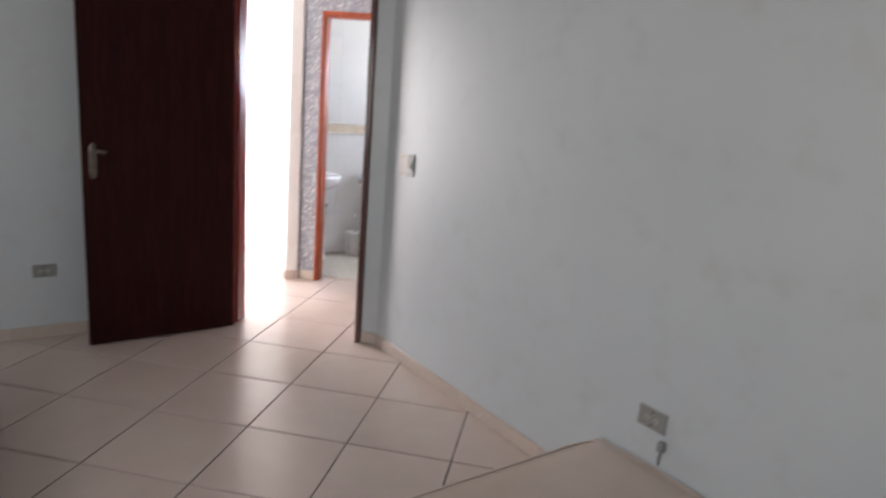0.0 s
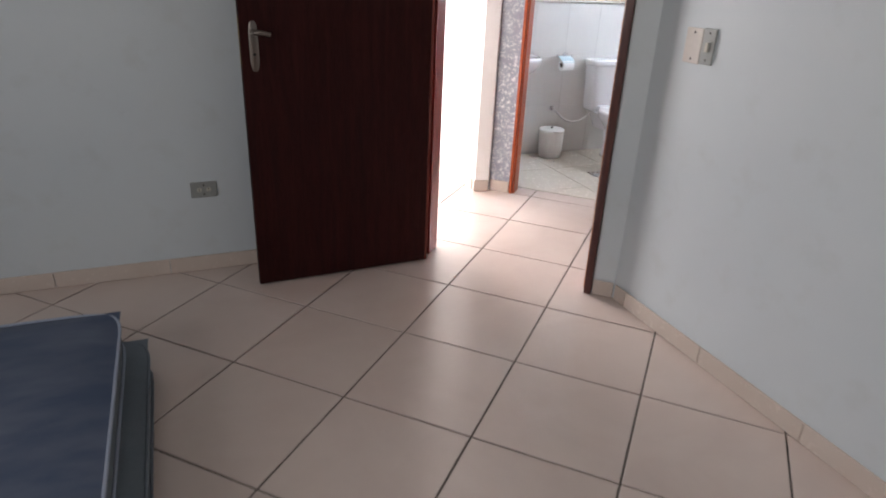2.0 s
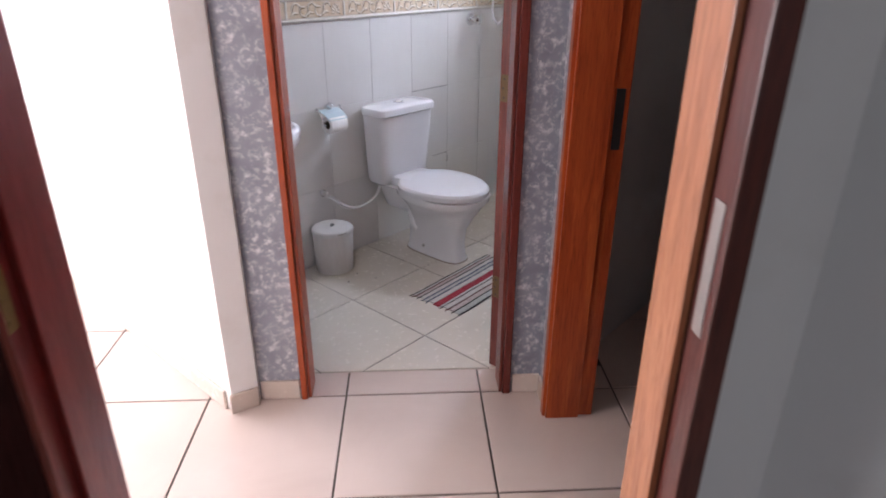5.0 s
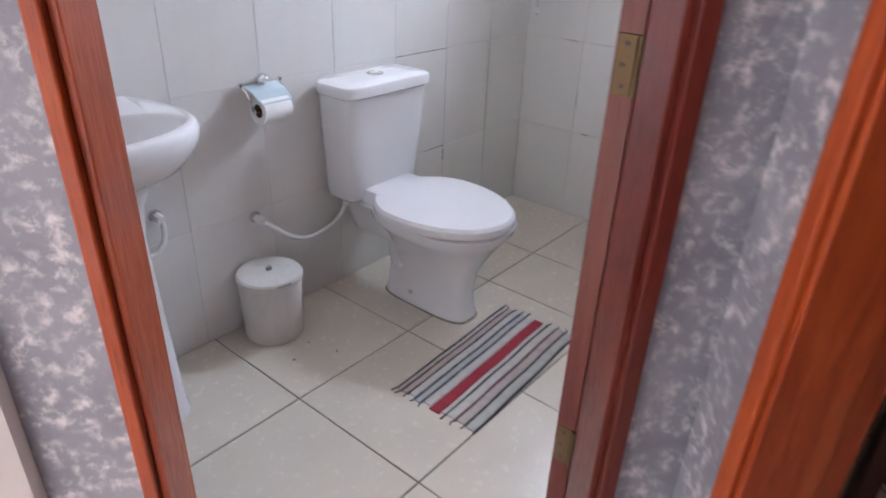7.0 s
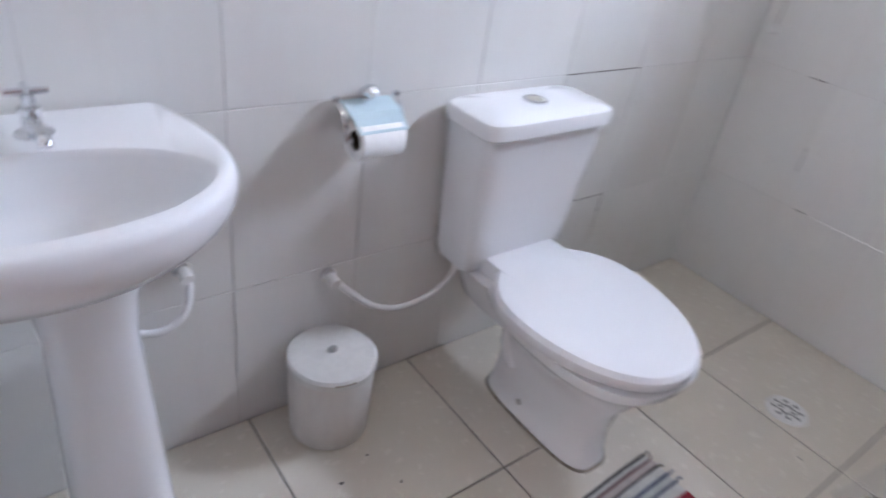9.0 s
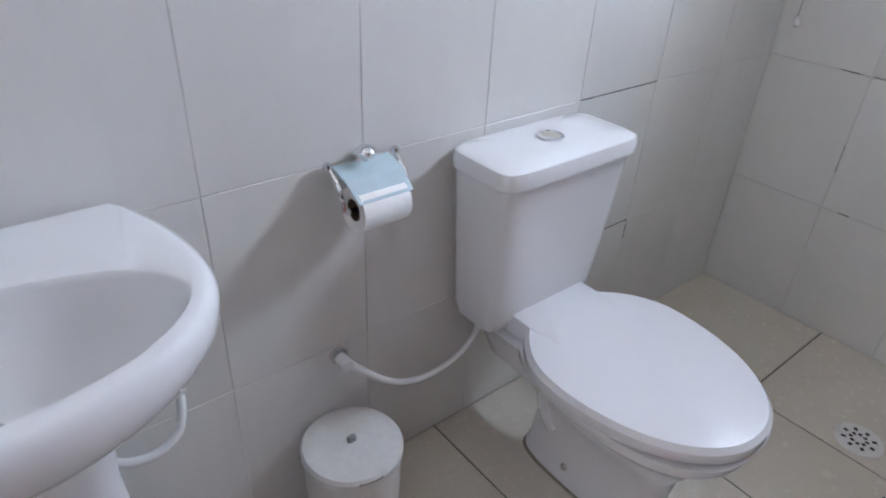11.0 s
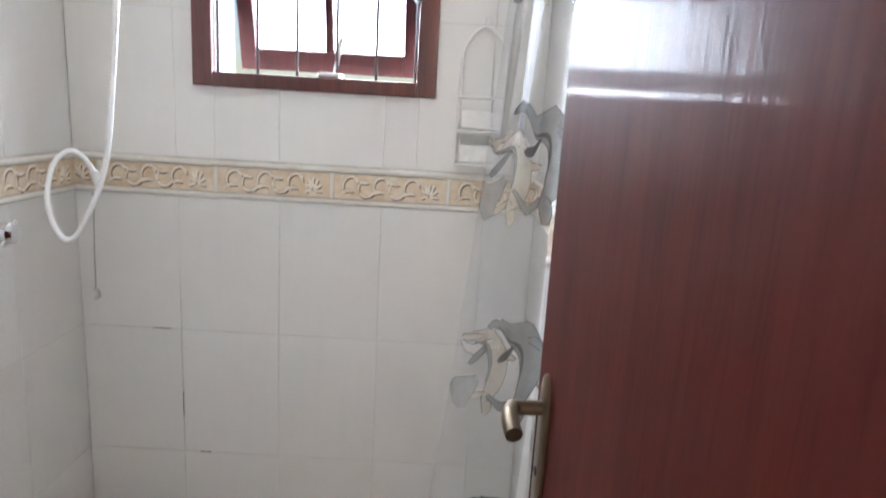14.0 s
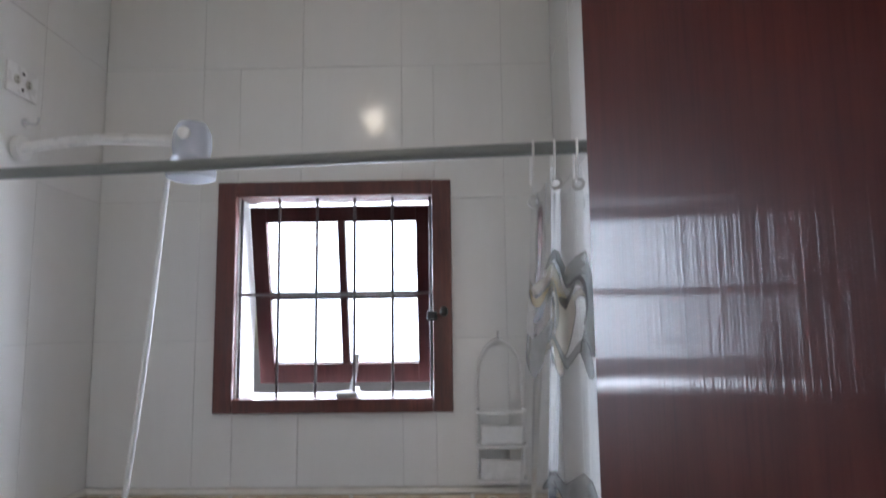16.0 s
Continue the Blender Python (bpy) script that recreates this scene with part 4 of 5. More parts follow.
def bin_with_lid():
    b = holder("waste_bin", pose(0.630, 0.832, 0), "white veined plastic bin with a round lid", "bin")
    part("bucket", lathe([(0.086, 0.006), (0.091, 0.012), (0.095, 0.10), (0.097, 0.205)], 40), "bin", b, "", True)
    part("lid", lathe([(0.0985, 0.2055), (0.1015, 0.207), (0.1015, 0.221), (0.096, 0.228), (0.05, 0.231), (0.001, 0.232)], 40), "marble", b, "mottled grey-white lid", True)
    crack = bmesh.new()
    arc = lambda g, z: [(g * math.cos(math.radians(q)), g * math.sin(math.radians(q)), z + 0.0008 * math.sin(q)) for q in range(-114, -84, 3)]
    loft([arc(0.1012, 0.2235), arc(0.1020, 0.2215), arc(0.1018, 0.2195)], crack, False, False, False)
    part("crack", crack, "caulk", b, "dark crack in the lid rim")
    knob = loft([oval(0, 0, z, r, r * 0.6, 16, 3) for z, r in ((0.2315, 0.009), (0.242, 0.010), (0.245, 0.007))])
    part("knob", knob, "grey_plastic", b, "grey lid knob", True)


bin_with_lid()


def paper_holder():
    h = holder("toilet_paper_holder", pose(0.722, 0.929, 0.782), "chrome paper holder with a pale blue cover", "paper holder")
    part("rosette", rod_between((0, 0, 0), (0, -0.018, 0), 0.014, 20), "chrome", h, "chrome wall rosette", True)
    part("boss", lathe([(0.004, -0.004), (0.015, 0.003), (0.017, 0.012), (0.012, 0.020), (0.003, 0.024)], 20), "chrome", h, "", True, m=pose(0, -0.024, 0.002))
    cov = loft([[(x, y, z) for x, y, z in ((-0.056, -0.008, -0.006), (0.056, -0.008, -0.006), (0.056, -0.008, -0.009), (-0.056, -0.008, -0.009))], [(-0.056, -0.05, -0.018), (0.056, -0.05, -0.018), (0.056, -0.05, -0.021), (-0.056, -0.05, -0.021)], [(-0.053, -0.088, -0.045), (0.053, -0.088, -0.045), (0.053, -0.086, -0.048), (-0.053, -0.086, -0.048)]])
    part("cover", cov, "pale_blue", h, "pale blue metal cover flap")
    for sx in (-1, 1):
        part("arm", tube([(sx * 0.065, -0.012, -0.004), (sx * 0.065, -0.045, -0.03), (sx * 0.063, -0.057, -0.069)], 0.004, 8), "chrome", h, "thin chrome arm", True)
        part("end_knob", lathe([(0.002, -0.008), (0.008, -0.004), (0.008, 0.004), (0.002, 0.008)], 12), "chrome", h, "", True, m=pose(sx * 0.067, -0.012, -0.002))
    part("spindle", rod_between((-0.063, -0.057, -0.069), (0.063, -0.057, -0.069), 0.005), "chrome", h, "", True)
    r = holder("toilet_paper_roll", pose(0.722, 0.872, 0.713), "white toilet paper roll on the holder", "toilet paper")
    n = 40
    ring = lambda rad, x: [(x, rad * math.cos(2 * math.pi * k / n), rad * math.sin(2 * math.pi * k / n)) for k in range(n)]
    part("paper", loft([ring(0.020, -0.047), ring(0.039, -0.048), ring(0.038, -0.045), ring(0.038, 0.045), ring(0.036, 0.048), ring(0.020, 0.047)], None, False, False), "paper", r, "", True)
    part("core", loft([ring(0.0195, -0.046), ring(0.0195, 0.046), ring(0.018, 0.046), ring(0.018, -0.046), ring(0.0195, -0.046)], None, False, False), "cardboard", r, "brown cardboard core", True)


paper_holder()


def striped_mat():
    """Woven strips side by side; each stripe runs the length of the mat."""
    mt = holder("bath_mat", Matrix.Translation((0.975, 0.212, 0.006)) @ pose(0, 0, 0, 0, 0, 2.0), "striped rag mat with one red stripe", "mat")
    cols = {"w": (0.62, 0.61, 0.57), "k": (0.05, 0.045, 0.05), "r": (0.36, 0.03, 0.05), "b": (0.08, 0.10, 0.17), "p": (0.53, 0.45, 0.42), "g": (0.50, 0.51, 0.48), "m": (0.16, 0.07, 0.07)}
    mats = {k: mottled("rag_" + k, tuple(0.85 * q for q in c), c, 0.95, 30, 260, 0.8) for k, c in cols.items()}
    plan = [("k", 5), ("g", 24), ("k", 4), ("p", 22), ("m", 5), ("w", 22), ("k", 4), ("w", 10), ("r", 30), ("w", 22), ("b", 5), ("g", 14), ("b", 6), ("w", 18), ("k", 4), ("p", 14), ("m", 5), ("w", 8), ("k", 6)]
    tot = sum(w for _, w in plan)
    y = -0.142
    for k, w in plan:
        wd = 0.284 * w / tot
        x0, x1 = -0.285 + random.uniform(-0.006, 0.006), 0.285 + random.uniform(-0.006, 0.006)
        nseg = 40
        rings = []
        for i in range(nseg + 1):
            x = x0 + (x1 - x0) * i / nseg
            yy = y + wd / 2 + 0.0035 * noise.noise((x * 5, 0.3, 1.7)) + 0.0012 * noise.noise((x * 9, y * 40, 0))
            hz = 0.004 + 0.0016 * noise.noise((x * 40, y * 60, 2.0))
            rings.append([(x, yy - wd * 0.5, 0), (x, yy + wd * 0.5, 0), (x, yy + wd * 0.42, hz), (x, yy - wd * 0.42, hz)])
        part("stripe", loft(rings), mats[k], mt)
        for xe, sg in ((x0, -1), (x1, 1)):
            if w <= 6:
                part("tassel", tube([(xe, y + wd / 2, 0.003), (xe + sg * 0.008, y + wd / 2 + random.uniform(-0.004, 0.004), 0.003), (xe + sg * random.uniform(0.012, 0.02), y + wd / 2 + random.uniform(-0.008, 0.008), 0.002)], 0.0022, 5), mats[k], mt)
        y += wd


striped_mat()


def drain():
    d = holder("shower_drain", pose(1.757, 0.252, 0.0058), "round white plastic floor drain with slots", "drain")
    part("grate", lathe([(0.058, 0.0), (0.057, 0.003), (0.050, 0.0042), (0.001, 0.0042)], 40), "plastic", d, "", True)
    for k in range(8):
        a = 2 * math.pi * k / 8 + 0.2
        for r0, r1 in ((0.014, 0.023), (0.030, 0.041)):
            bm = boxes((r0, r1, -0.0044, 0.0044, 0.0043, 0.0047))
            part("slot", bm, "black", d, "", m=pose(0, 0, 0, 0, 0, math.degrees(a) + (22 if r0 > 0.02 else 0)))


drain()



def ceiling_lamp(x, y):
    lamp = holder("ceiling_lamp", pose(x, y, H), "small lit bulb in a white socket under the ceiling", "lamp")
    part("rose", lathe([(0.045, -0.001), (0.045, -0.010), (0.030, -0.022), (0.020, -0.026)], 28), "plastic", lamp, "white ceiling rose", True)
    part("socket", lathe([(0.019, -0.0265), (0.020, -0.065), (0.017, -0.070)], 24), "plastic", lamp, "white lamp socket", True)
    part("bulb", lathe([(0.012, -0.0705), (0.018, -0.085), (0.028, -0.105), (0.030, -0.122), (0.024, -0.142), (0.010, -0.152), (0.002, -0.1535)], 24), "bulb", lamp, "glowing glass bulb", True)


ceiling_lamp(1.02, 0.30)

# window
WY0, WY1, WZ0, WZ1 = -0.052, 0.590, 1.463, 2.090


def window_frame():
    w = holder("window_1", pose(2.135, 0, 0), "small red-brown wooden window with iron bars, sash tilted open", "window", kind="structure")
    fw = 0.052
    f = lambda *r: boxes(r, bevel=0.003)
    part("frame_side", f(-0.022, 0.10, WY0, WY0 + fw, WZ0 + 0.0005, WZ1 - 0.0005), "wood_jamb", w)
    part("frame_side", f(-0.022, 0.10, WY1 - fw, WY1, WZ0 + 0.0005, WZ1 - 0.0005), "wood_jamb", w)
    part("frame_rail", f(-0.022, 0.10, WY0 + fw + 0.0005, WY1 - fw - 0.0005, WZ0, WZ0 + 0.038), "wood_jamb", w)
    part("frame_rail", f(-0.022, 0.10, WY0 + fw + 0.0005, WY1 - fw - 0.0005, WZ1 - 0.042, WZ1), "wood_jamb", w)
    a, b = WY0 + fw, WY1 - fw
    for k in range(6):
        y = a + 0.006 + (b - a - 0.012) * k / 5
        part("bar", rod_between((0.012, y, WZ0 + 0.036), (0.012, y, WZ1 - 0.04), 0.0042, 8), "iron", w, "thin iron bar", True)
    part("cross_bar", boxes((0.008, 0.017, a, b, 1.776, 1.784)), "iron", w, "flat iron cross bar")
    part("latch", boxes((-0.035, 0.03, WY0 + fw - 0.012, WY0 + fw + 0.016, 1.705, 1.728), bevel=0.004), "black", w, "dark metal latch")
    part("latch_knob", lathe([(0.004, 0), (0.012, 0.006), (0.010, 0.02), (0.003, 0.026)], 14), "black", w, "", True, m=pose(-0.034, WY0 + fw - 0.03, 1.715))
    # awning sash, hinged at the top and pushed out at the bottom
    h, wd = 0.532, b - a - 0.012
    sm = Matrix.Translation((0.075, (a + b) / 2, WZ1 - 0.054)) @ pose(0, 0, 0, 0, -15)
    s = part("sash", boxes((0, 0.03, -wd / 2, -wd / 2 + 0.045, -h, 0), (0, 0.03, wd / 2 - 0.045, wd / 2, -h, 0), (0.0005, 0.0295, -wd / 2 + 0.045, wd / 2 - 0.045, -0.045, 0), (0.0005, 0.0295, -wd / 2 + 0.045, wd / 2 - 0.045, -h, -h + 0.06), (0.001, 0.029, -0.011, 0.011, -h + 0.06, -0.045), (0.001, 0.029, -wd / 2 + 0.045, -0.011, -0.275, -0.255), (0.001, 0.029, 0.011, wd / 2 - 0.045, -0.275, -0.255), bevel=0.002), "wood_dark", w, "tilted sash with four panes", m=sm)
    for y0, y1 in ((-wd / 2 + 0.043, -0.009), (0.009, wd / 2 - 0.043)):
        for z0, z1 in ((-h + 0.058, -0.273), (-0.257, -0.043)):
            g = part("pane", boxes((0.013, 0.017, y0, y1, z0, z1)), "glass", s, "clear glass pane")
            g.visible_shadow = False
    part("stay_arm", boxes((0.03, 0.15, 0.222, 0.236, WZ0 + 0.047, WZ0 + 0.053), bevel=0.001), "steel", w, "metal stay arm")
    part("stay_bracket", boxes((-0.01, 0.055, 0.205, 0.262, WZ0 + 0.0385, WZ0 + 0.052), bevel=0.003), "steel", w, "metal stay bracket")
    part("stay_handle", rod_between((0.06, 0.229, WZ0 + 0.05), (0.09, 0.218, WZ0 + 0.15), 0.006), "steel", w, "", True)


window_frame()

# shower


def shower():
    s = holder("electric_shower", pose(1.785, 0.927, 2.10), "white electric shower head on a wall arm", "shower head")
    part("flange", rod_between((0, 0.0, 0), (0, -0.015, 0), 0.028, 24), "plastic", s, "", True)
    part("arm", tube([(0, -0.012, 0), (0, -0.1, 0.012), (0, -0.2, 0.018), (0.0, -0.36, 0.012)], 0.0118, 14), "plastic", s, "white plastic arm", True)
    body = lathe([(0.012, 0.056), (0.030, 0.050), (0.041, 0.028), (0.043, 0.0), (0.040, -0.025), (0.047, -0.04), (0.054, -0.058), (0.053, -0.076), (0.042, -0.080)], 32, 0, -0.398)
    part("head", body, "clear_plastic", s, "rounded milky plastic shower body", True)
    part("dial", lathe([(0.014, 0), (0.014, 0.008), (0.011, 0.010)], 20), "plastic", s, "small dial", True, m=Matrix.Translation((-0.041, -0.398, 0.016)) @ pose(0, 0, 0, 0, -90))
    h = holder("shower_hose", pose(1.785, 0.582, 2.03), "thin white hose looping down beside the shower", "hose")
    part("hose_tube", tube([(0, 0, 0), (0.004, 0.028, -0.335), (0.008, 0.055, -0.585), (0.012, 0.082, -0.76), (0.014, 0.135, -0.885), (0.016, 0.175, -0.932), (0.018, 0.208, -0.90), (0.02, 0.220, -0.835), (0.03, 0.208, -0.765), (0.05, 0.183, -0.733), (0.075, 0.165, -0.748), (0.10, 0.155, -0.785)], 0.006, 10), "hose", h, "", True)
    part("end_nozzle", rod_between((0.098, 0.156, -0.78), (0.112, 0.150, -0.82), 0.009, 12), "plastic", h, "white plastic hose end", True)


shower()


def chrome_valve(x, z):
    v = holder("shower_valve", pose(x, 0.929, z), "chrome shower valve on the tiled wall", "tap")
    part("rosette", rod_between((0, 0, 0), (0, -0.012, 0), 0.032, 24), "chrome", v, "", True)
    part("stem", rod_between((0, -0.01, 0), (0, -0.05, 0), 0.011, 16), "chrome", v, "", True)
    grip = lathe([(0.006, 0), (0.022, 0.004), (0.025, 0.022), (0.016, 0.031), (0.003, 0.032)], 20)
    for k in range(4):
        a = math.pi * (k / 2 + 0.25)
        rod_between((0.015 * math.cos(a), 0.015 * math.sin(a), 0.014), (0.034 * math.cos(a), 0.034 * math.sin(a), 0.014), 0.0065, 10, grip)
    part("handwheel", grip, "chrome", v, "round chrome handle", True, m=Matrix.Translation((0, -0.045, 0)) @ pose(0, 0, 0, 90))


chrome_valve(1.765, 1.114)


def corner_cord():
    c = holder("pull_cord", pose(2.105, 0.862, 1.16), "thin cord with a small white weight", "cord")
    part("cord", tube([(0, 0, 0.0), (-0.004, 0.004, -0.12), (0, 0.01, -0.27)], 0.0018, 6), "grey_plastic", c, "", True)
    part("weight", lathe([(0.004, 0.012), (0.010, 0.005), (0.012, -0.012), (0.004, -0.018)], 14, 0, 0.01), "plastic", c, "white plastic weight", True, m=pose(0, 0, -0.28))
    part("hook", rod_between((0.03, 0, 0.0), (-0.004, 0, 0.0), 0.004), "steel", c, "small hook", True)


corner_cord()
face_plate("wall_socket", Matrix.Translation((1.782, 0.93, 2.255)) @ pose(0, 0, 0, 0, 0, 180), 0.105, 0.07, "white socket plate high above the shower arm", "plastic", "socket")


def wall_hook():
    h = holder("wall_hook", pose(1.80, 0.929, 2.165), "small chrome hook above the shower arm", "hook")
    part("base", rod_between((0, 0, 0), (0, -0.006, 0), 0.009, 16), "chrome", h, "", True)
    part("hook_arm", tube([(0, -0.004, 0), (0, -0.03, -0.004), (0, -0.036, 0.012)], 0.003, 8), "chrome", h, "", True)


wall_hook()


def wall_anchor(x, z):
    a = holder("wall_anchor", pose(x, 0.9345, z), "small dark empty screw hole in the tile", "screw hole")
    part("hole", rod_between((0, 0.0, 0), (0, -0.002, 0), 0.006, 12), "black", a)


wall_anchor(1.883, 1.333)


def wire_rack():
    """Two small trays hung from a hooped wire frame."""
    r = holder("shower_rack", pose(2.133, -0.175, 1.30), "white plastic shower rack with two small trays", "shower rack")
    hoop = [(-0.012, -0.058, 0.0), (-0.012, -0.058, 0.25), (-0.012, -0.04, 0.32), (-0.012, 0.0, 0.352), (-0.012, 0.04, 0.32), (-0.012, 0.058, 0.25), (-0.012, 0.058, 0.0)]
    part("hoop", tube(hoop, 0.0045, 8), "plastic", r, "", True)
    for z in (0.0, 0.085, 0.17):
        part("rail", tube([(-0.012, -0.058, z), (-0.075, -0.056, z), (-0.082, 0.0, z), (-0.075, 0.056, z), (-0.012, 0.058, z)], 0.004, 8), "plastic", r, "", True)
    for z in (0.001, 0.086):
        part("tray", boxes((-0.074, -0.006, -0.054, 0.054, z, z + 0.006), (-0.078, -0.072, -0.054, 0.054, z + 0.006, z + 0.05), bevel=0.002), "plastic", r, "shallow tray")
    part("hook", tube([(-0.004, 0, 0.352), (-0.012, 0, 0.37), (-0.02, 0, 0.355)], 0.004, 8), "plastic", r, "", True)


wire_rack()

# curtain rod and curtain
ROD_A, ROD_B = Vector((1.436, -0.345, 1.985)), Vector((1.577, 0.935, 1.985))


def curtain():
    rod = holder("curtain_rod", Matrix.Translation(ROD_A), "grey metal shower curtain rod between the walls", "curtain rod")
    d = ROD_B - ROD_A
    part("pipe", rod_between((0, 0.006, 0), tuple(d * 0.996), 0.0115, 16), "grey_pipe", rod, "", True)
    for q in (Vector((0, 0.006, 0)), d * 0.992):
        part("end_cap", rod_between(tuple(q), tuple(q + d.normalized() * 0.012), 0.02, 16), "plastic", rod, "", True)
    c = holder("shower_curtain", Matrix.Translation(ROD_A), "clear vinyl shower curtain with grey printed shapes, drawn aside", "shower curtain")
    nu, nv = 120, 48

    def at(s, v):
        """s across the cloth 0..1, v down 0..1."""
        spread = 0.118 + 0.16 * v ** 1.2 + 0.07 * v ** 6
        y = 0.035 + spread * s
        wob = 0.026 - 0.021 * v
        x = d.x / d.y * y + wob * math.sin(s * 2 * math.pi * 2.3 + 0.6 * math.sin(v * 4)) * (0.7 + 0.3 * math.sin(9 * s)) + 0.015 * math.sin(2.2 * v + 5 * s)
        y += 0.002 * math.sin(s * 2 * math.pi * 4.6 + 1.0) * (0.3 + v)
        return Vector((x + 0.02 * v, y, -0.055 - 1.87 * v - 0.02 * math.sin(s * 2 * math.pi * 2.5) * (1 - v)))

    bm = bmesh.new()
    g = [[bm.verts.new(at(i / nu, j / nv)) for i in range(nu + 1)] for j in range(nv + 1)]
    for j in range(nv):
        for i in range(nu):
            bm.faces.new((g[j][i], g[j][i + 1], g[j + 1][i + 1], g[j + 1][i]))
    sheet = part("sheet", bm, "vinyl", c, "clear vinyl sheet", True)

    def stroke(at0, flip, size, a, b, c, width, mat, taper=0.35):
        """A tapering curved print through three points (metres across and down) that follows the folds."""
        s0, v0 = at0
        wide = 0.118 + 0.16 * v0 ** 1.2 + 0.07 * v0 ** 6
        b2 = bmesh.new()
        rows = []
        for j in range(15):
            p = j / 14
            pt = [(1 - p) ** 2 * a[k] + 2 * p * (1 - p) * b[k] + p * p * c[k] for k in (0, 1)]
            tg = [2 * (1 - p) * (b[k] - a[k]) + 2 * p * (c[k] - b[k]) for k in (0, 1)]
            ln = math.hypot(*tg) or 1.0
            half = 0.5 * width * (math.sin(math.pi * min(0.98, 0.04 + p * (1 - taper * 0.3))) ** 0.7) * (1.1 - taper * p)
            row = []
            for i in range(7):
                o = half * (i / 3 - 1)
                x, y = (pt[0] - tg[1] / ln * o) * flip * size, (pt[1] + tg[0] / ln * o) * size
                s, v = min(0.995, max(0.005, s0 + x / wide)), min(0.995, max(0.005, v0 + y / 1.87))
                q = at(s, v)
                nrm = (at(s + 0.004, v) - at(s - 0.004, v)).cross(at(s, v + 0.004) - q).normalized()
                lift = {"print_dark": 0.0022, "print_grey": 0.0016, "print_light": 0.0016}.get(mat, 0.001)
                row.append(b2.verts.new(q + nrm * lift * (1 if nrm.x < 0 else -1)))
            rows.append(row)
        for ra, rb in zip(rows, rows[1:]):
            for i in range(6):
                b2.faces.new((ra[i], ra[i + 1], rb[i + 1], rb[i]))
        lines_across = [[v.co.copy() for v in r] for r in rows]
        part("print_shape", b2, mat, sheet, "", True)
        edge = bmesh.new()
        for side in (0, 6):
            line = [(r[side], r[side] - r[3]) for r in lines_across]
            pairs = [(edge.verts.new(p), edge.verts.new(p + (o.normalized() * 0.0018 if o.length > 1e-6 else o))) for p, o in line]
            for (p, q), (p2, q2) in zip(pairs, pairs[1:]):
                edge.faces.new((p, p2, q2, q))
        if mat != "print_dark":
            part("print_outline", edge, "print_dark", sheet, "thin dark outline", True)
        else:
            edge.free()

    def leaping(at0, flip, size, mat, dark):
        """A curved body with a back fin, a side fin and a forked tail."""
        stroke(at0, flip, size, (-0.035, -0.085), (0.075, -0.055), (0.012, 0.085), 0.050, mat)
        stroke(at0, flip, size, (-0.055, -0.070), (-0.035, -0.085), (-0.01, -0.075), 0.016, mat)
        stroke(at0, flip, size, (0.022, -0.045), (0.055, -0.050), (0.075, -0.020), 0.024, mat, 0.9)
        stroke(at0, flip, size, (0.0, -0.045), (-0.020, -0.030), (-0.030, -0.012), 0.020, dark, 0.8)
        stroke(at0, flip, size, (0.015, 0.070), (-0.015, 0.075), (-0.040, 0.058), 0.022, mat, 0.8)
        stroke(at0, flip, size, (0.012, 0.070), (0.025, 0.095), (0.018, 0.118), 0.024, mat, 0.6)
        stroke(at0, flip, size, (-0.025, -0.066), (0.03, -0.05), (0.012, 0.04), 0.006, dark, 0.6)

    rnd = random.Random(4)
    for k, z in enumerate((1.70, 1.345, 0.99, 0.645, 0.29, 0.09)):
        v0 = (1.93 - z) / 1.87
        e = lambda w: rnd.uniform(-w, w)
        leaping((0.74 + e(0.03), v0 + 0.004 + e(0.005)), -1, 0.78, "print_cream", "print_grey")
        stroke((0.88 + e(0.03), v0 + 0.022), 1, 1.0, (-0.02, -0.02), (0.02, 0.0), (-0.005, 0.035), 0.045, "print_light")
        stroke((0.74 + e(0.03), v0 - 0.020), 1, 1.0, (-0.035, -0.01), (0.0, 0.012), (0.035, -0.012), 0.022, "print_yellow" if k in (0, 4, 5) else "print_pale")
        leaping((0.42 + e(0.03), v0 - 0.004 + e(0.005)), -1, 0.98, "print_grey", "print_dark")
        stroke((0.12, v0 + 0.008), 1, 1.0, (-0.01, -0.025), (0.015, 0.0), (-0.01, 0.03), 0.028, "print_cream")
    for i in range(4):
        s = 0.05 + 0.91 * i / 3
        p = at(s, 0.0)
        e = part("eyelet", loft([[(p.x + (r * math.cos(a)) * 0.3 + ox, p.y + r * math.cos(a), p.z - 0.022 + r * math.sin(a)) for a in [2 * math.pi * k / 18 for k in range(18)]] for r, ox in ((0.006, -0.002), (0.011, -0.002), (0.011, 0.002), (0.006, 0.002), (0.006, -0.002))], None, False, False), "steel", c, "metal eyelet", True)
        ring = []
        for k in range(13):
            a = 2 * math.pi * k / 12
            ring.append((d.x / d.y * p.y + 0.017 * math.sin(a) + (p.x - d.x / d.y * p.y) * max(0, -math.cos(a)), p.y + 0.004 * math.sin(a * 0.5), -0.022 + 0.036 * math.cos(a) - 0.0))
        part("ring", tube(ring, 0.0022, 6), "plastic", c, "white plastic curtain ring", True)


curtain()

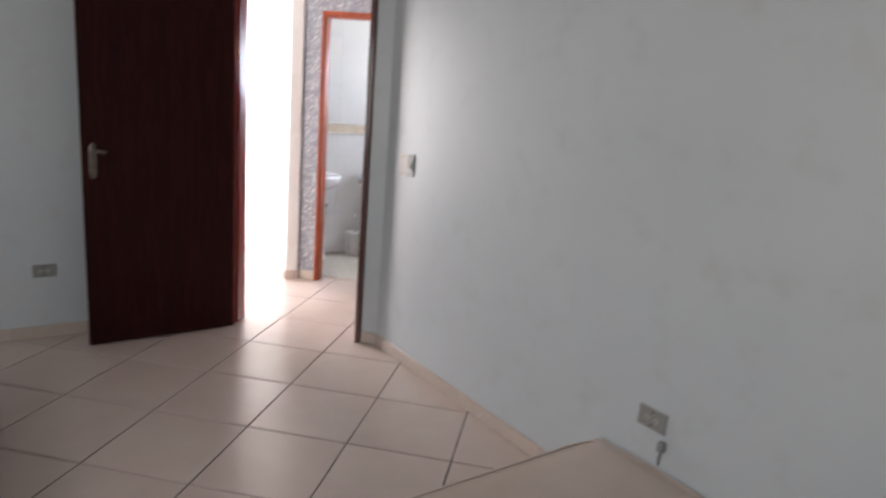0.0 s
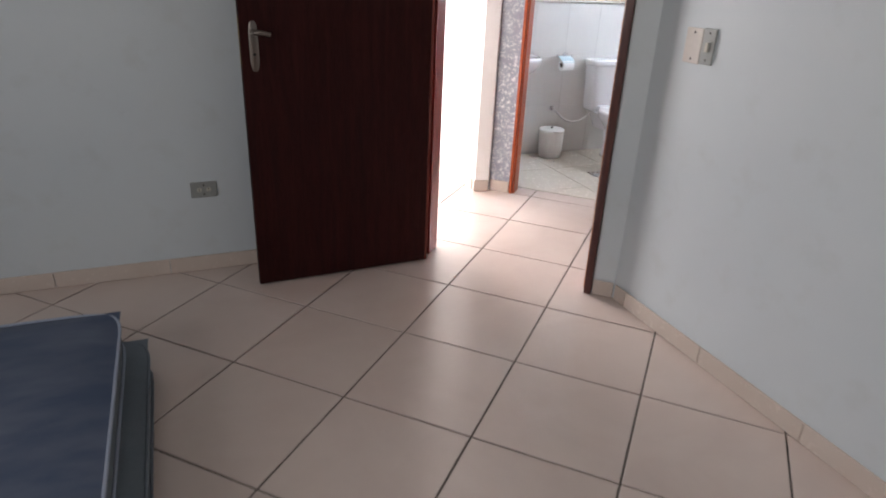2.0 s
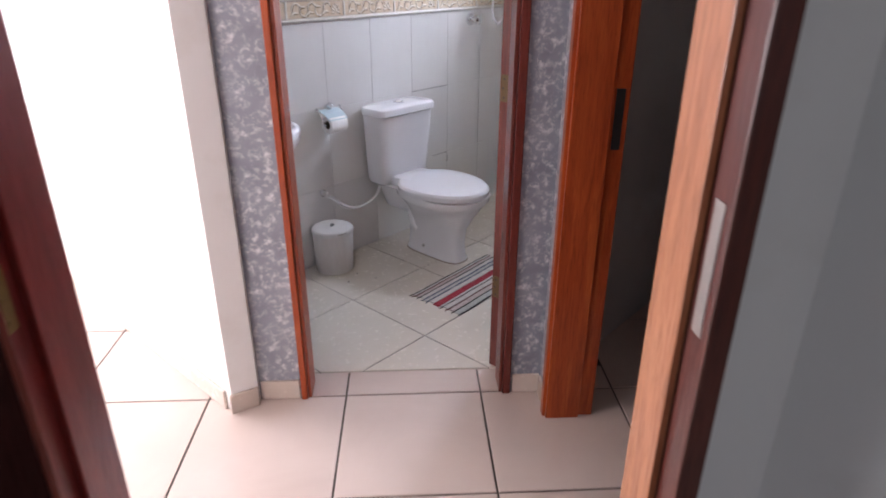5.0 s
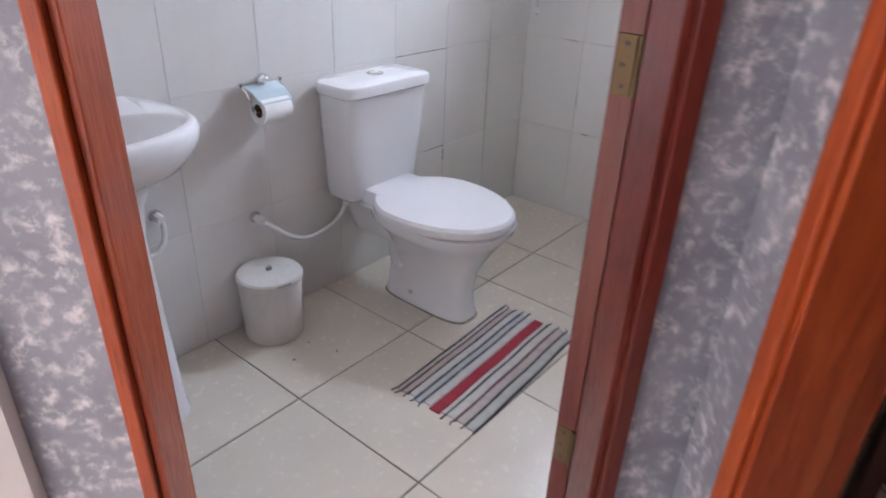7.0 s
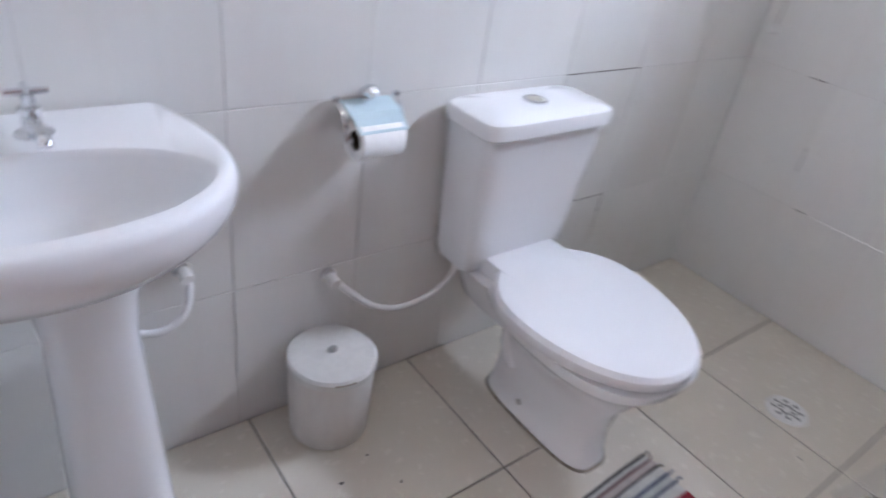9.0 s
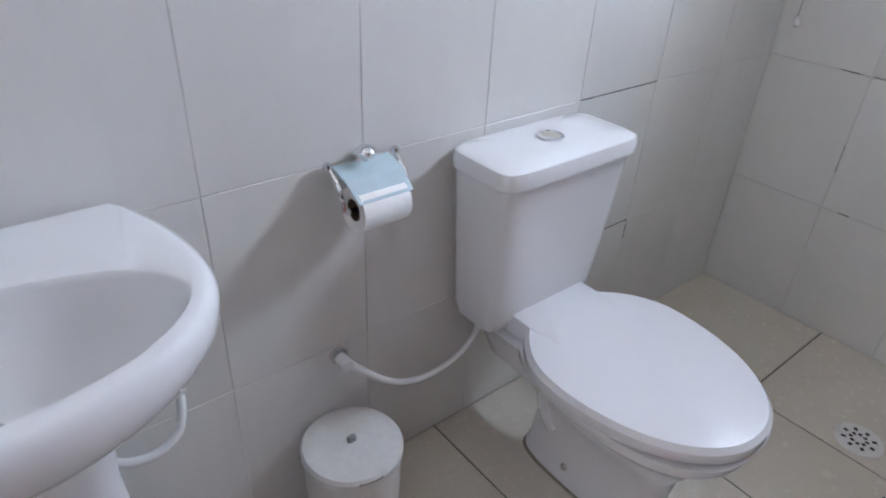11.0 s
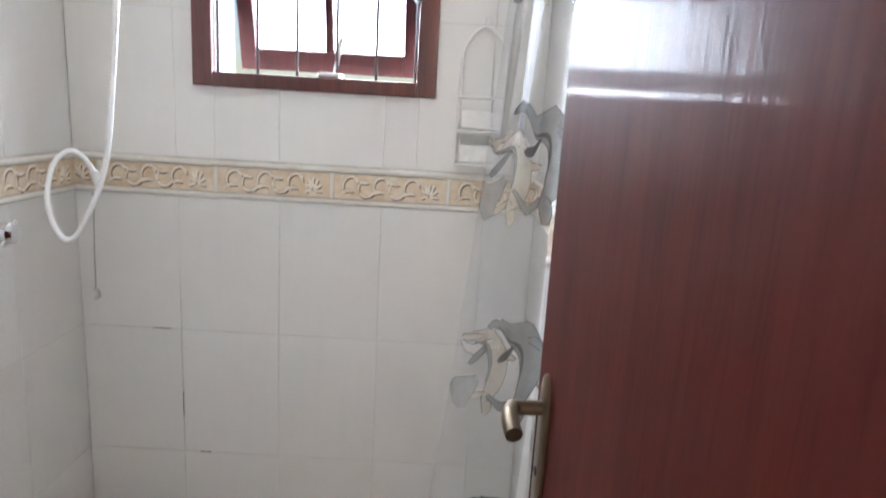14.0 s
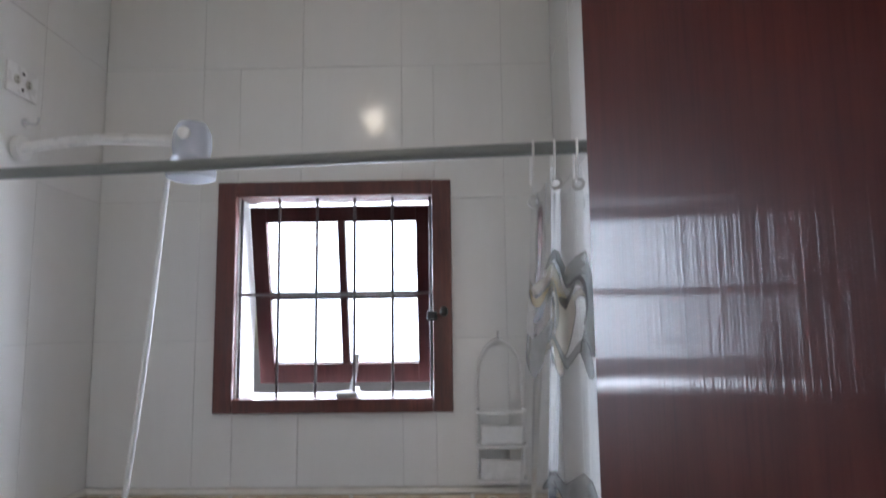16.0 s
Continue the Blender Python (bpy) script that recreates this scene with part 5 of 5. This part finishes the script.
# ---- bathroom wall tiles ----


def tile_mesh(w, h, t=0.008):
    """A tile with a softened front edge: local x, z across; y = 0 at the front."""
    bm = bmesh.new()
    e = 0.0009
    f = [(x, 0.0, z) for x, z in ((e, e), (w - e, e), (w - e, h - e), (e, h - e))]
    m_ = [(x, e, z) for x, z in ((0, 0), (w, 0), (w, h), (0, h))]
    b = [(x, t, z) for x, z in ((0, 0), (w, 0), (w, h), (0, h))]
    loft([b, m_, f], bm, False, True)
    return mesh_from("tile", bm, "wall_tile")


tile_cache = {}
GAP = 0.0018
ROWS_Z = [0.006, 0.39, 0.775, 1.163]
ROWS_UP = [1.272, 1.657, 2.042, 2.427, H]


def tile_wall(parent, m, x0, x1, first, holes=()):
    """Tiles over a wall; m places local x along the wall, y into the wall, z up."""
    xs = [x0]
    a = first
    while a < x1 - 0.01:
        if a > x0 + 0.01:
            xs.append(a)
        a += 0.2825
    xs.append(x1)
    for zs in (ROWS_Z, ROWS_UP):
        for z0, z1 in zip(zs, zs[1:]):
            for a, b in zip(xs, xs[1:]):
                pieces = [(a, b, z0, z1)]
                for hx0, hx1, hz0, hz1 in holes:
                    out = []
                    for p, q, r, s in pieces:
                        if q <= hx0 or p >= hx1 or s <= hz0 or r >= hz1:
                            out.append((p, q, r, s))
                            continue
                        if p < hx0:
                            out.append((p, hx0, r, s))
                        if q > hx1:
                            out.append((hx1, q, r, s))
                        if r < hz0:
                            out.append((max(p, hx0), min(q, hx1), r, hz0))
                        if s > hz1:
                            out.append((max(p, hx0), min(q, hx1), hz1, s))
                    pieces = out
                for p, q, r, s in pieces:
                    if q - p < 0.012 or s - r < 0.012:
                        continue
                    key = (round(q - p - GAP, 4), round(s - r - GAP, 4))
                    me = tile_cache.get(key) or tile_cache.setdefault(key, tile_mesh(*key))
                    ob = new("tile", me)
                    ob.parent = parent
                    ob.matrix_basis = m @ pose(p + GAP / 2, random.uniform(-0.0002, 0.0002), r + GAP / 2)


def border_band(parent, m, x0, x1, first, step=0.319):
    """Listello: printed relief tiles between two rounded trims."""
    a = first - step * math.ceil((first - x0) / step)
    while a < x1 - 0.01:
        p, q = max(a, x0), min(a + step, x1)
        if q - p > 0.02:
            bm = bmesh.new()
            box(bm, p + 0.001, q - 0.001, -0.004, 0.006, 1.182, 1.250, 0.0012, 1)
            part("border_tile", bm, "border", parent, m=m)
            scroll_tile(parent, m, a, x0, x1, step)
        a += step
    for z0, z1 in ((1.1645, 1.181), (1.251, 1.2705)):
        zc, h = (z0 + z1) / 2, (z1 - z0) / 2
        ring = lambda x: [(x, -0.013 * max(0.0, math.sin(math.pi * k / 8)) - 0.001, zc - h * math.cos(math.pi * k / 8)) for k in range(9)] + [(x, 0.007, z1), (x, 0.007, z0)]
        part("border_trim", loft([ring(x0 + 0.001), ring(x1 - 0.001)]), "trim_tile", parent, "rounded cream trim", True, m=m)


def ribbon(pts, width, y0, thick, bm):
    rings = []
    for i, (x, z) in enumerate(pts):
        ax, az = pts[max(i - 1, 0)]
        bx, bz = pts[min(i + 1, len(pts) - 1)]
        L = math.hypot(bx - ax, bz - az) or 1
        nx, nz = -(bz - az) / L, (bx - ax) / L
        w = width * (0.35 + 0.65 * math.sin(math.pi * (i + 0.6) / (len(pts) + 0.2)))
        rings.append([(x - nx * w, y0, z - nz * w), (x + nx * w, y0, z + nz * w), (x + nx * w * 0.3, y0 - thick, z + nz * w * 0.3), (x - nx * w * 0.3, y0 - thick, z - nz * w * 0.3)])
    return loft(rings, bm)


def scroll_tile(parent, m, a, x0, x1, step):
    """Leaf scrolls and a round flower in relief on one border tile, with a raised end band."""
    zc = 1.216
    shapes = []
    for sx, flip in ((0.040, 1), (0.082, -1), (0.124, 1), (0.166, -1), (0.208, 1)):
        pts = []
        for k in range(13):
            q = k / 12
            ang = 4.9 * q
            rr = 0.023 * (1 - 0.72 * q)
            pts.append((a + sx + 0.026 * q - rr * math.sin(ang) * 0.9, zc + flip * (0.013 - rr * math.cos(ang) * 1.15)))
        shapes.append((pts, 0.0048))
        shapes.append(([(a + sx - 0.018 + 0.0045 * k, zc - flip * (0.024 - 0.0045 * k + 0.0004 * k * k)) for k in range(9)], 0.0058))
        shapes.append(([(a + sx + 0.014 + 0.003 * k, zc + flip * (0.027 - 0.0012 * k * k * 0.4)) for k in range(7)], 0.0046))
    for k in range(7):
        t0 = math.pi * (-0.05 + 0.185 * k)
        shapes.append(([(a + 0.268 + 0.023 * (0.15 + j / 7) * math.cos(t0), zc - 0.014 + 0.034 * (0.15 + j / 7) * math.sin(t0)) for j in range(7)], 0.0058))
    lines = bmesh.new()
    for n, (pts, w) in enumerate(shapes):
        pts = [(x + 0.0035, z - 0.0045) for x, z in pts[(n * 3) % 4:] if x0 + 0.004 < x + 0.0035 < x1 - 0.004 and zc - 0.031 < z - 0.0045]
        if len(pts) > 3:
            ribbon(pts, 0.0021, -0.0045, 0.0018, lines)
    if lines.verts:
        part("painted_line", lines, "border_brown", parent, "brown painted outlines", m=m)
    line, face = bmesh.new(), bmesh.new()
    for pts, w in shapes:
        if min(p[0] for p in pts) > x0 + 0.004 and max(p[0] for p in pts) < x1 - 0.004:
            ribbon(pts, w * 1.22 + 0.0005, -0.0038, 0.0009, line)
            ribbon(pts, w, -0.0040, 0.0024, face)
    if len(face.verts):
        part("relief_line", line, "scroll_dark", parent, "brown outline of the relief", m=m)
        part("relief_scroll", face, "scroll", parent, "cream leaf scrolls in relief", m=m)
    if x0 + 0.01 < a < x1 - 0.012:
        part("border_band", boxes((a - 0.006, a + 0.006, -0.008, 0.006, 1.180, 1.252), bevel=0.003), "trim_tile", parent, "raised cream joint band", m=m)


MAT["border_brown"] = mottled("brown_border_glaze", (0.13, 0.075, 0.035), (0.26, 0.16, 0.08), 0.25, 30, 90, 0.1)
MAT["border"] = mottled("ochre_border_tile", (0.64, 0.48, 0.32), (0.80, 0.70, 0.56), 0.2, 22, 90, 0.1)
MAT["trim_tile"] = mottled("cream_trim_tile", (0.72, 0.68, 0.60), (0.79, 0.76, 0.70), 0.15, 8, 60, 0.05)
MAT["scroll"] = mottled("cream_relief", (0.74, 0.65, 0.52), (0.83, 0.77, 0.67), 0.3, 40, 90, 0.05)
MAT["scroll_dark"] = mottled("brown_relief_line", (0.22, 0.14, 0.075), (0.38, 0.26, 0.15), 0.35, 40, 90, 0.05)

NORTH = pose(0, 0.9305, 0)
EAST = Matrix.Translation((2.135, 0.93, 0)) @ pose(0, 0, 0, 0, 0, -90)
SOUTH = Matrix.Translation((2.135, -0.34, 0)) @ pose(0, 0, 0, 0, 0, 180)
WEST = Matrix.Translation((-0.19, 0.37, 0)) @ pose(0, 0, 0, 0, 0, 90)
INNER = Matrix.Translation((0.61, 0.13, 0)) @ pose(0, 0, 0, 0, 0, 180)
tile_wall(bath_north, NORTH, -0.19, 2.135, -0.115)
tile_wall(bath_east, EAST, 0.0, 1.27, 0.0, [(0.388, 0.937, 1.4985, 2.0545)])
tile_wall(bath_south, SOUTH, 0.0, 1.60, 0.0)
tile_wall(bath_west, WEST, 0.0, 0.56, 0.0)
tile_wall(bath_diag, INNER, 0.0, 1.0, 0.02, [(0.020, 0.770, -0.1, 2.146)])
border_band(bath_north, NORTH, -0.19, 2.135, 2.135)
border_band(bath_east, EAST, 0.0, 1.27, 0.71)
border_band(bath_west, WEST, 0.0, 0.56, 0.1)
border_band(bath_south, SOUTH, 0.0, 1.60, 0.1)
border_band(bath_diag, INNER, 0.772, 1.0, 0.8)



def open_joint(parent, m, x0, x1, z0, z1, seed):
    """A stretch of joint whose grout has fallen out, in uneven short pieces."""
    rnd = random.Random(seed)
    bm = bmesh.new()
    along = max(x1 - x0, z1 - z0)
    a = 0.0
    while a < along:
        b = min(along, a + rnd.uniform(0.008, 0.03))
        w = rnd.uniform(0.0007, 0.0016)
        if x1 - x0 > z1 - z0:
            box(bm, x0 + a, x0 + b, -0.0006, 0.003, z0 - w, z0 + w)
        else:
            box(bm, x0 - w, x0 + w, -0.0006, 0.003, z0 + a, z0 + b)
        a = b + rnd.choice((0.0003, 0.0003, 0.006))
    part("open_joint", bm, "bath_grout", parent, "dark joint with missing grout", m=m)


for k, (x0, x1, z0, z1) in enumerate(((1.30, 1.58, 0.775, 0.775), (1.46, 1.58, 0.39, 0.39), (1.58, 1.58, 0.33, 0.385))):
    open_joint(bath_north, NORTH, x0, x1, z0, z1, 11 + k)
for k, (x0, x1, z0, z1) in enumerate(((0.20, 0.26, 0.775, 0.775), (0.2825, 0.2825, 0.50, 0.58), (0.33, 0.36, 0.39, 0.39))):
    open_joint(bath_east, EAST, x0, x1, z0, z1, 31 + k)

# ---- floor tiles ----


def clip(poly, nx, ny, d):
    """Keeps the part of a polygon where nx * x + ny * y <= d."""
    out = []
    for i, p in enumerate(poly):
        q = poly[(i + 1) % len(poly)]
        a, b = nx * p[0] + ny * p[1] - d, nx * q[0] + ny * q[1] - d
        if a <= 0:
            out.append(p)
        if a * b < 0:
            s = a / (a - b)
            out.append((p[0] + (q[0] - p[0]) * s, p[1] + (q[1] - p[1]) * s))
    return out


def floor_piece(poly, z, e=0.0015, t=0.008):
    cx, cy = sum(p[0] for p in poly) / len(poly), sum(p[1] for p in poly) / len(poly)
    inset = []
    for x, y in poly:
        L = math.hypot(x - cx, y - cy)
        f = max(0.0, 1 - 2.0 * e / max(L, 0.01))
        inset.append((cx + (x - cx) * f, cy + (y - cy) * f))
    bm = loft([[(x, y, -t) for x, y in poly], [(x, y, -e * 0.8) for x, y in poly], [(x, y, 0) for x, y in inset]], None, False, True)
    return bm


def lay(parent, poly, z, mat, cache, key=None):
    cx, cy = sum(p[0] for p in poly) / len(poly), sum(p[1] for p in poly) / len(poly)
    if key and key in cache:
        me = cache[key]
    else:
        me = mesh_from("floor_tile", floor_piece([(x - cx, y - cy) for x, y in poly], z), mat)
        if key:
            cache[key] = me
    ob = new("floor_tile", me)
    ob.parent = parent
    ob.matrix_basis = pose(cx, cy, z + random.uniform(-0.0003, 0.0003))


def area(poly):
    return abs(sum(p[0] * q[1] - q[0] * p[1] for p, q in zip(poly, poly[1:] + poly[:1]))) / 2


floor_ob = bpy.data.objects["floor"]
P, J = 0.48, 0.0034
whole = {}
for i in range(-24, 12):
    for j in range(-18, 18):
        u0, u1, v0, v1 = i * P + J, (i + 1) * P - J, j * P + J, (j + 1) * P - J
        full = [((u + v) * R2, (u - v) * R2) for u, v in ((u0, v0), (u0, v1), (u1, v1), (u1, v0))]
        poly = full
        for nx, ny, d in ((1, 0, 2.6), (-1, 0, 4.4), (0, 1, 3.5), (0, -1, 5.6)):
            poly = clip(poly, nx, ny, d) if poly else poly
        if len(poly) < 3:
            continue
        if all(x > -0.23 and y > -0.38 and (x + y) * R2 > 0.10 for x, y in poly):
            continue
        if any((x + y) * R2 > 0.140 and -0.2 < (x - y) * R2 < 0.62 for x, y in poly) and any(-0.6 < (x + y) * R2 < 0.11 for x, y in poly):
            poly = clip(poly, R2, R2, 0.140)
        if len(poly) < 3 or area(poly) < 0.002:
            continue
        lay(floor_ob, poly, 0.0, "floor_tile", whole, "full" if abs(area(poly) - area(full)) < 1e-6 else None)

bath_floor_ob = bpy.data.objects["bathroom_floor"]
XS = [-0.425, 0.022, 0.472, 0.922, 1.372, 1.682, 2.137]
YS = [-0.84, -0.39, 0.063, 0.513, 0.932]
inner = {}
for xa, xb in zip(XS, XS[1:]):
    for ya, yb in zip(YS, YS[1:]):
        g = 0.0022
        poly = [(xa + g, ya + g), (xb - g, ya + g), (xb - g, yb - g), (xa + g, yb - g)]
        for nx, ny, d in ((-1, 0, 0.192), (0, -1, 0.342), (-R2, -R2, -0.1408)):
            poly = clip(poly, nx, ny, d) if poly else poly
        if len(poly) >= 3 and area(poly) > 0.0008:
            lay(bath_floor_ob, poly, 0.0055, "bath_tile", inner)


def speck(x, y, r):
    pts = [(r * (1 + 0.3 * math.sin(3 * a + x * 40)) * math.cos(a), 0.6 * r * math.sin(a)) for a in [2 * math.pi * k / 10 for k in range(10)]]
    s = thing("floor_speck", prism(pts, 0, 0.0012), "black", "small dark speck of dirt on the bathroom floor", "dirt", group="specks on the floor", m=pose(x, y, 0.0058, 0, 0, x * 300))
    return s


for x, y, r in ((0.573, 0.662, 0.005), (0.66, 0.70, 0.0035), (0.69, 0.60, 0.004), (1.62, 0.14, 0.004)):
    speck(x, y, r)
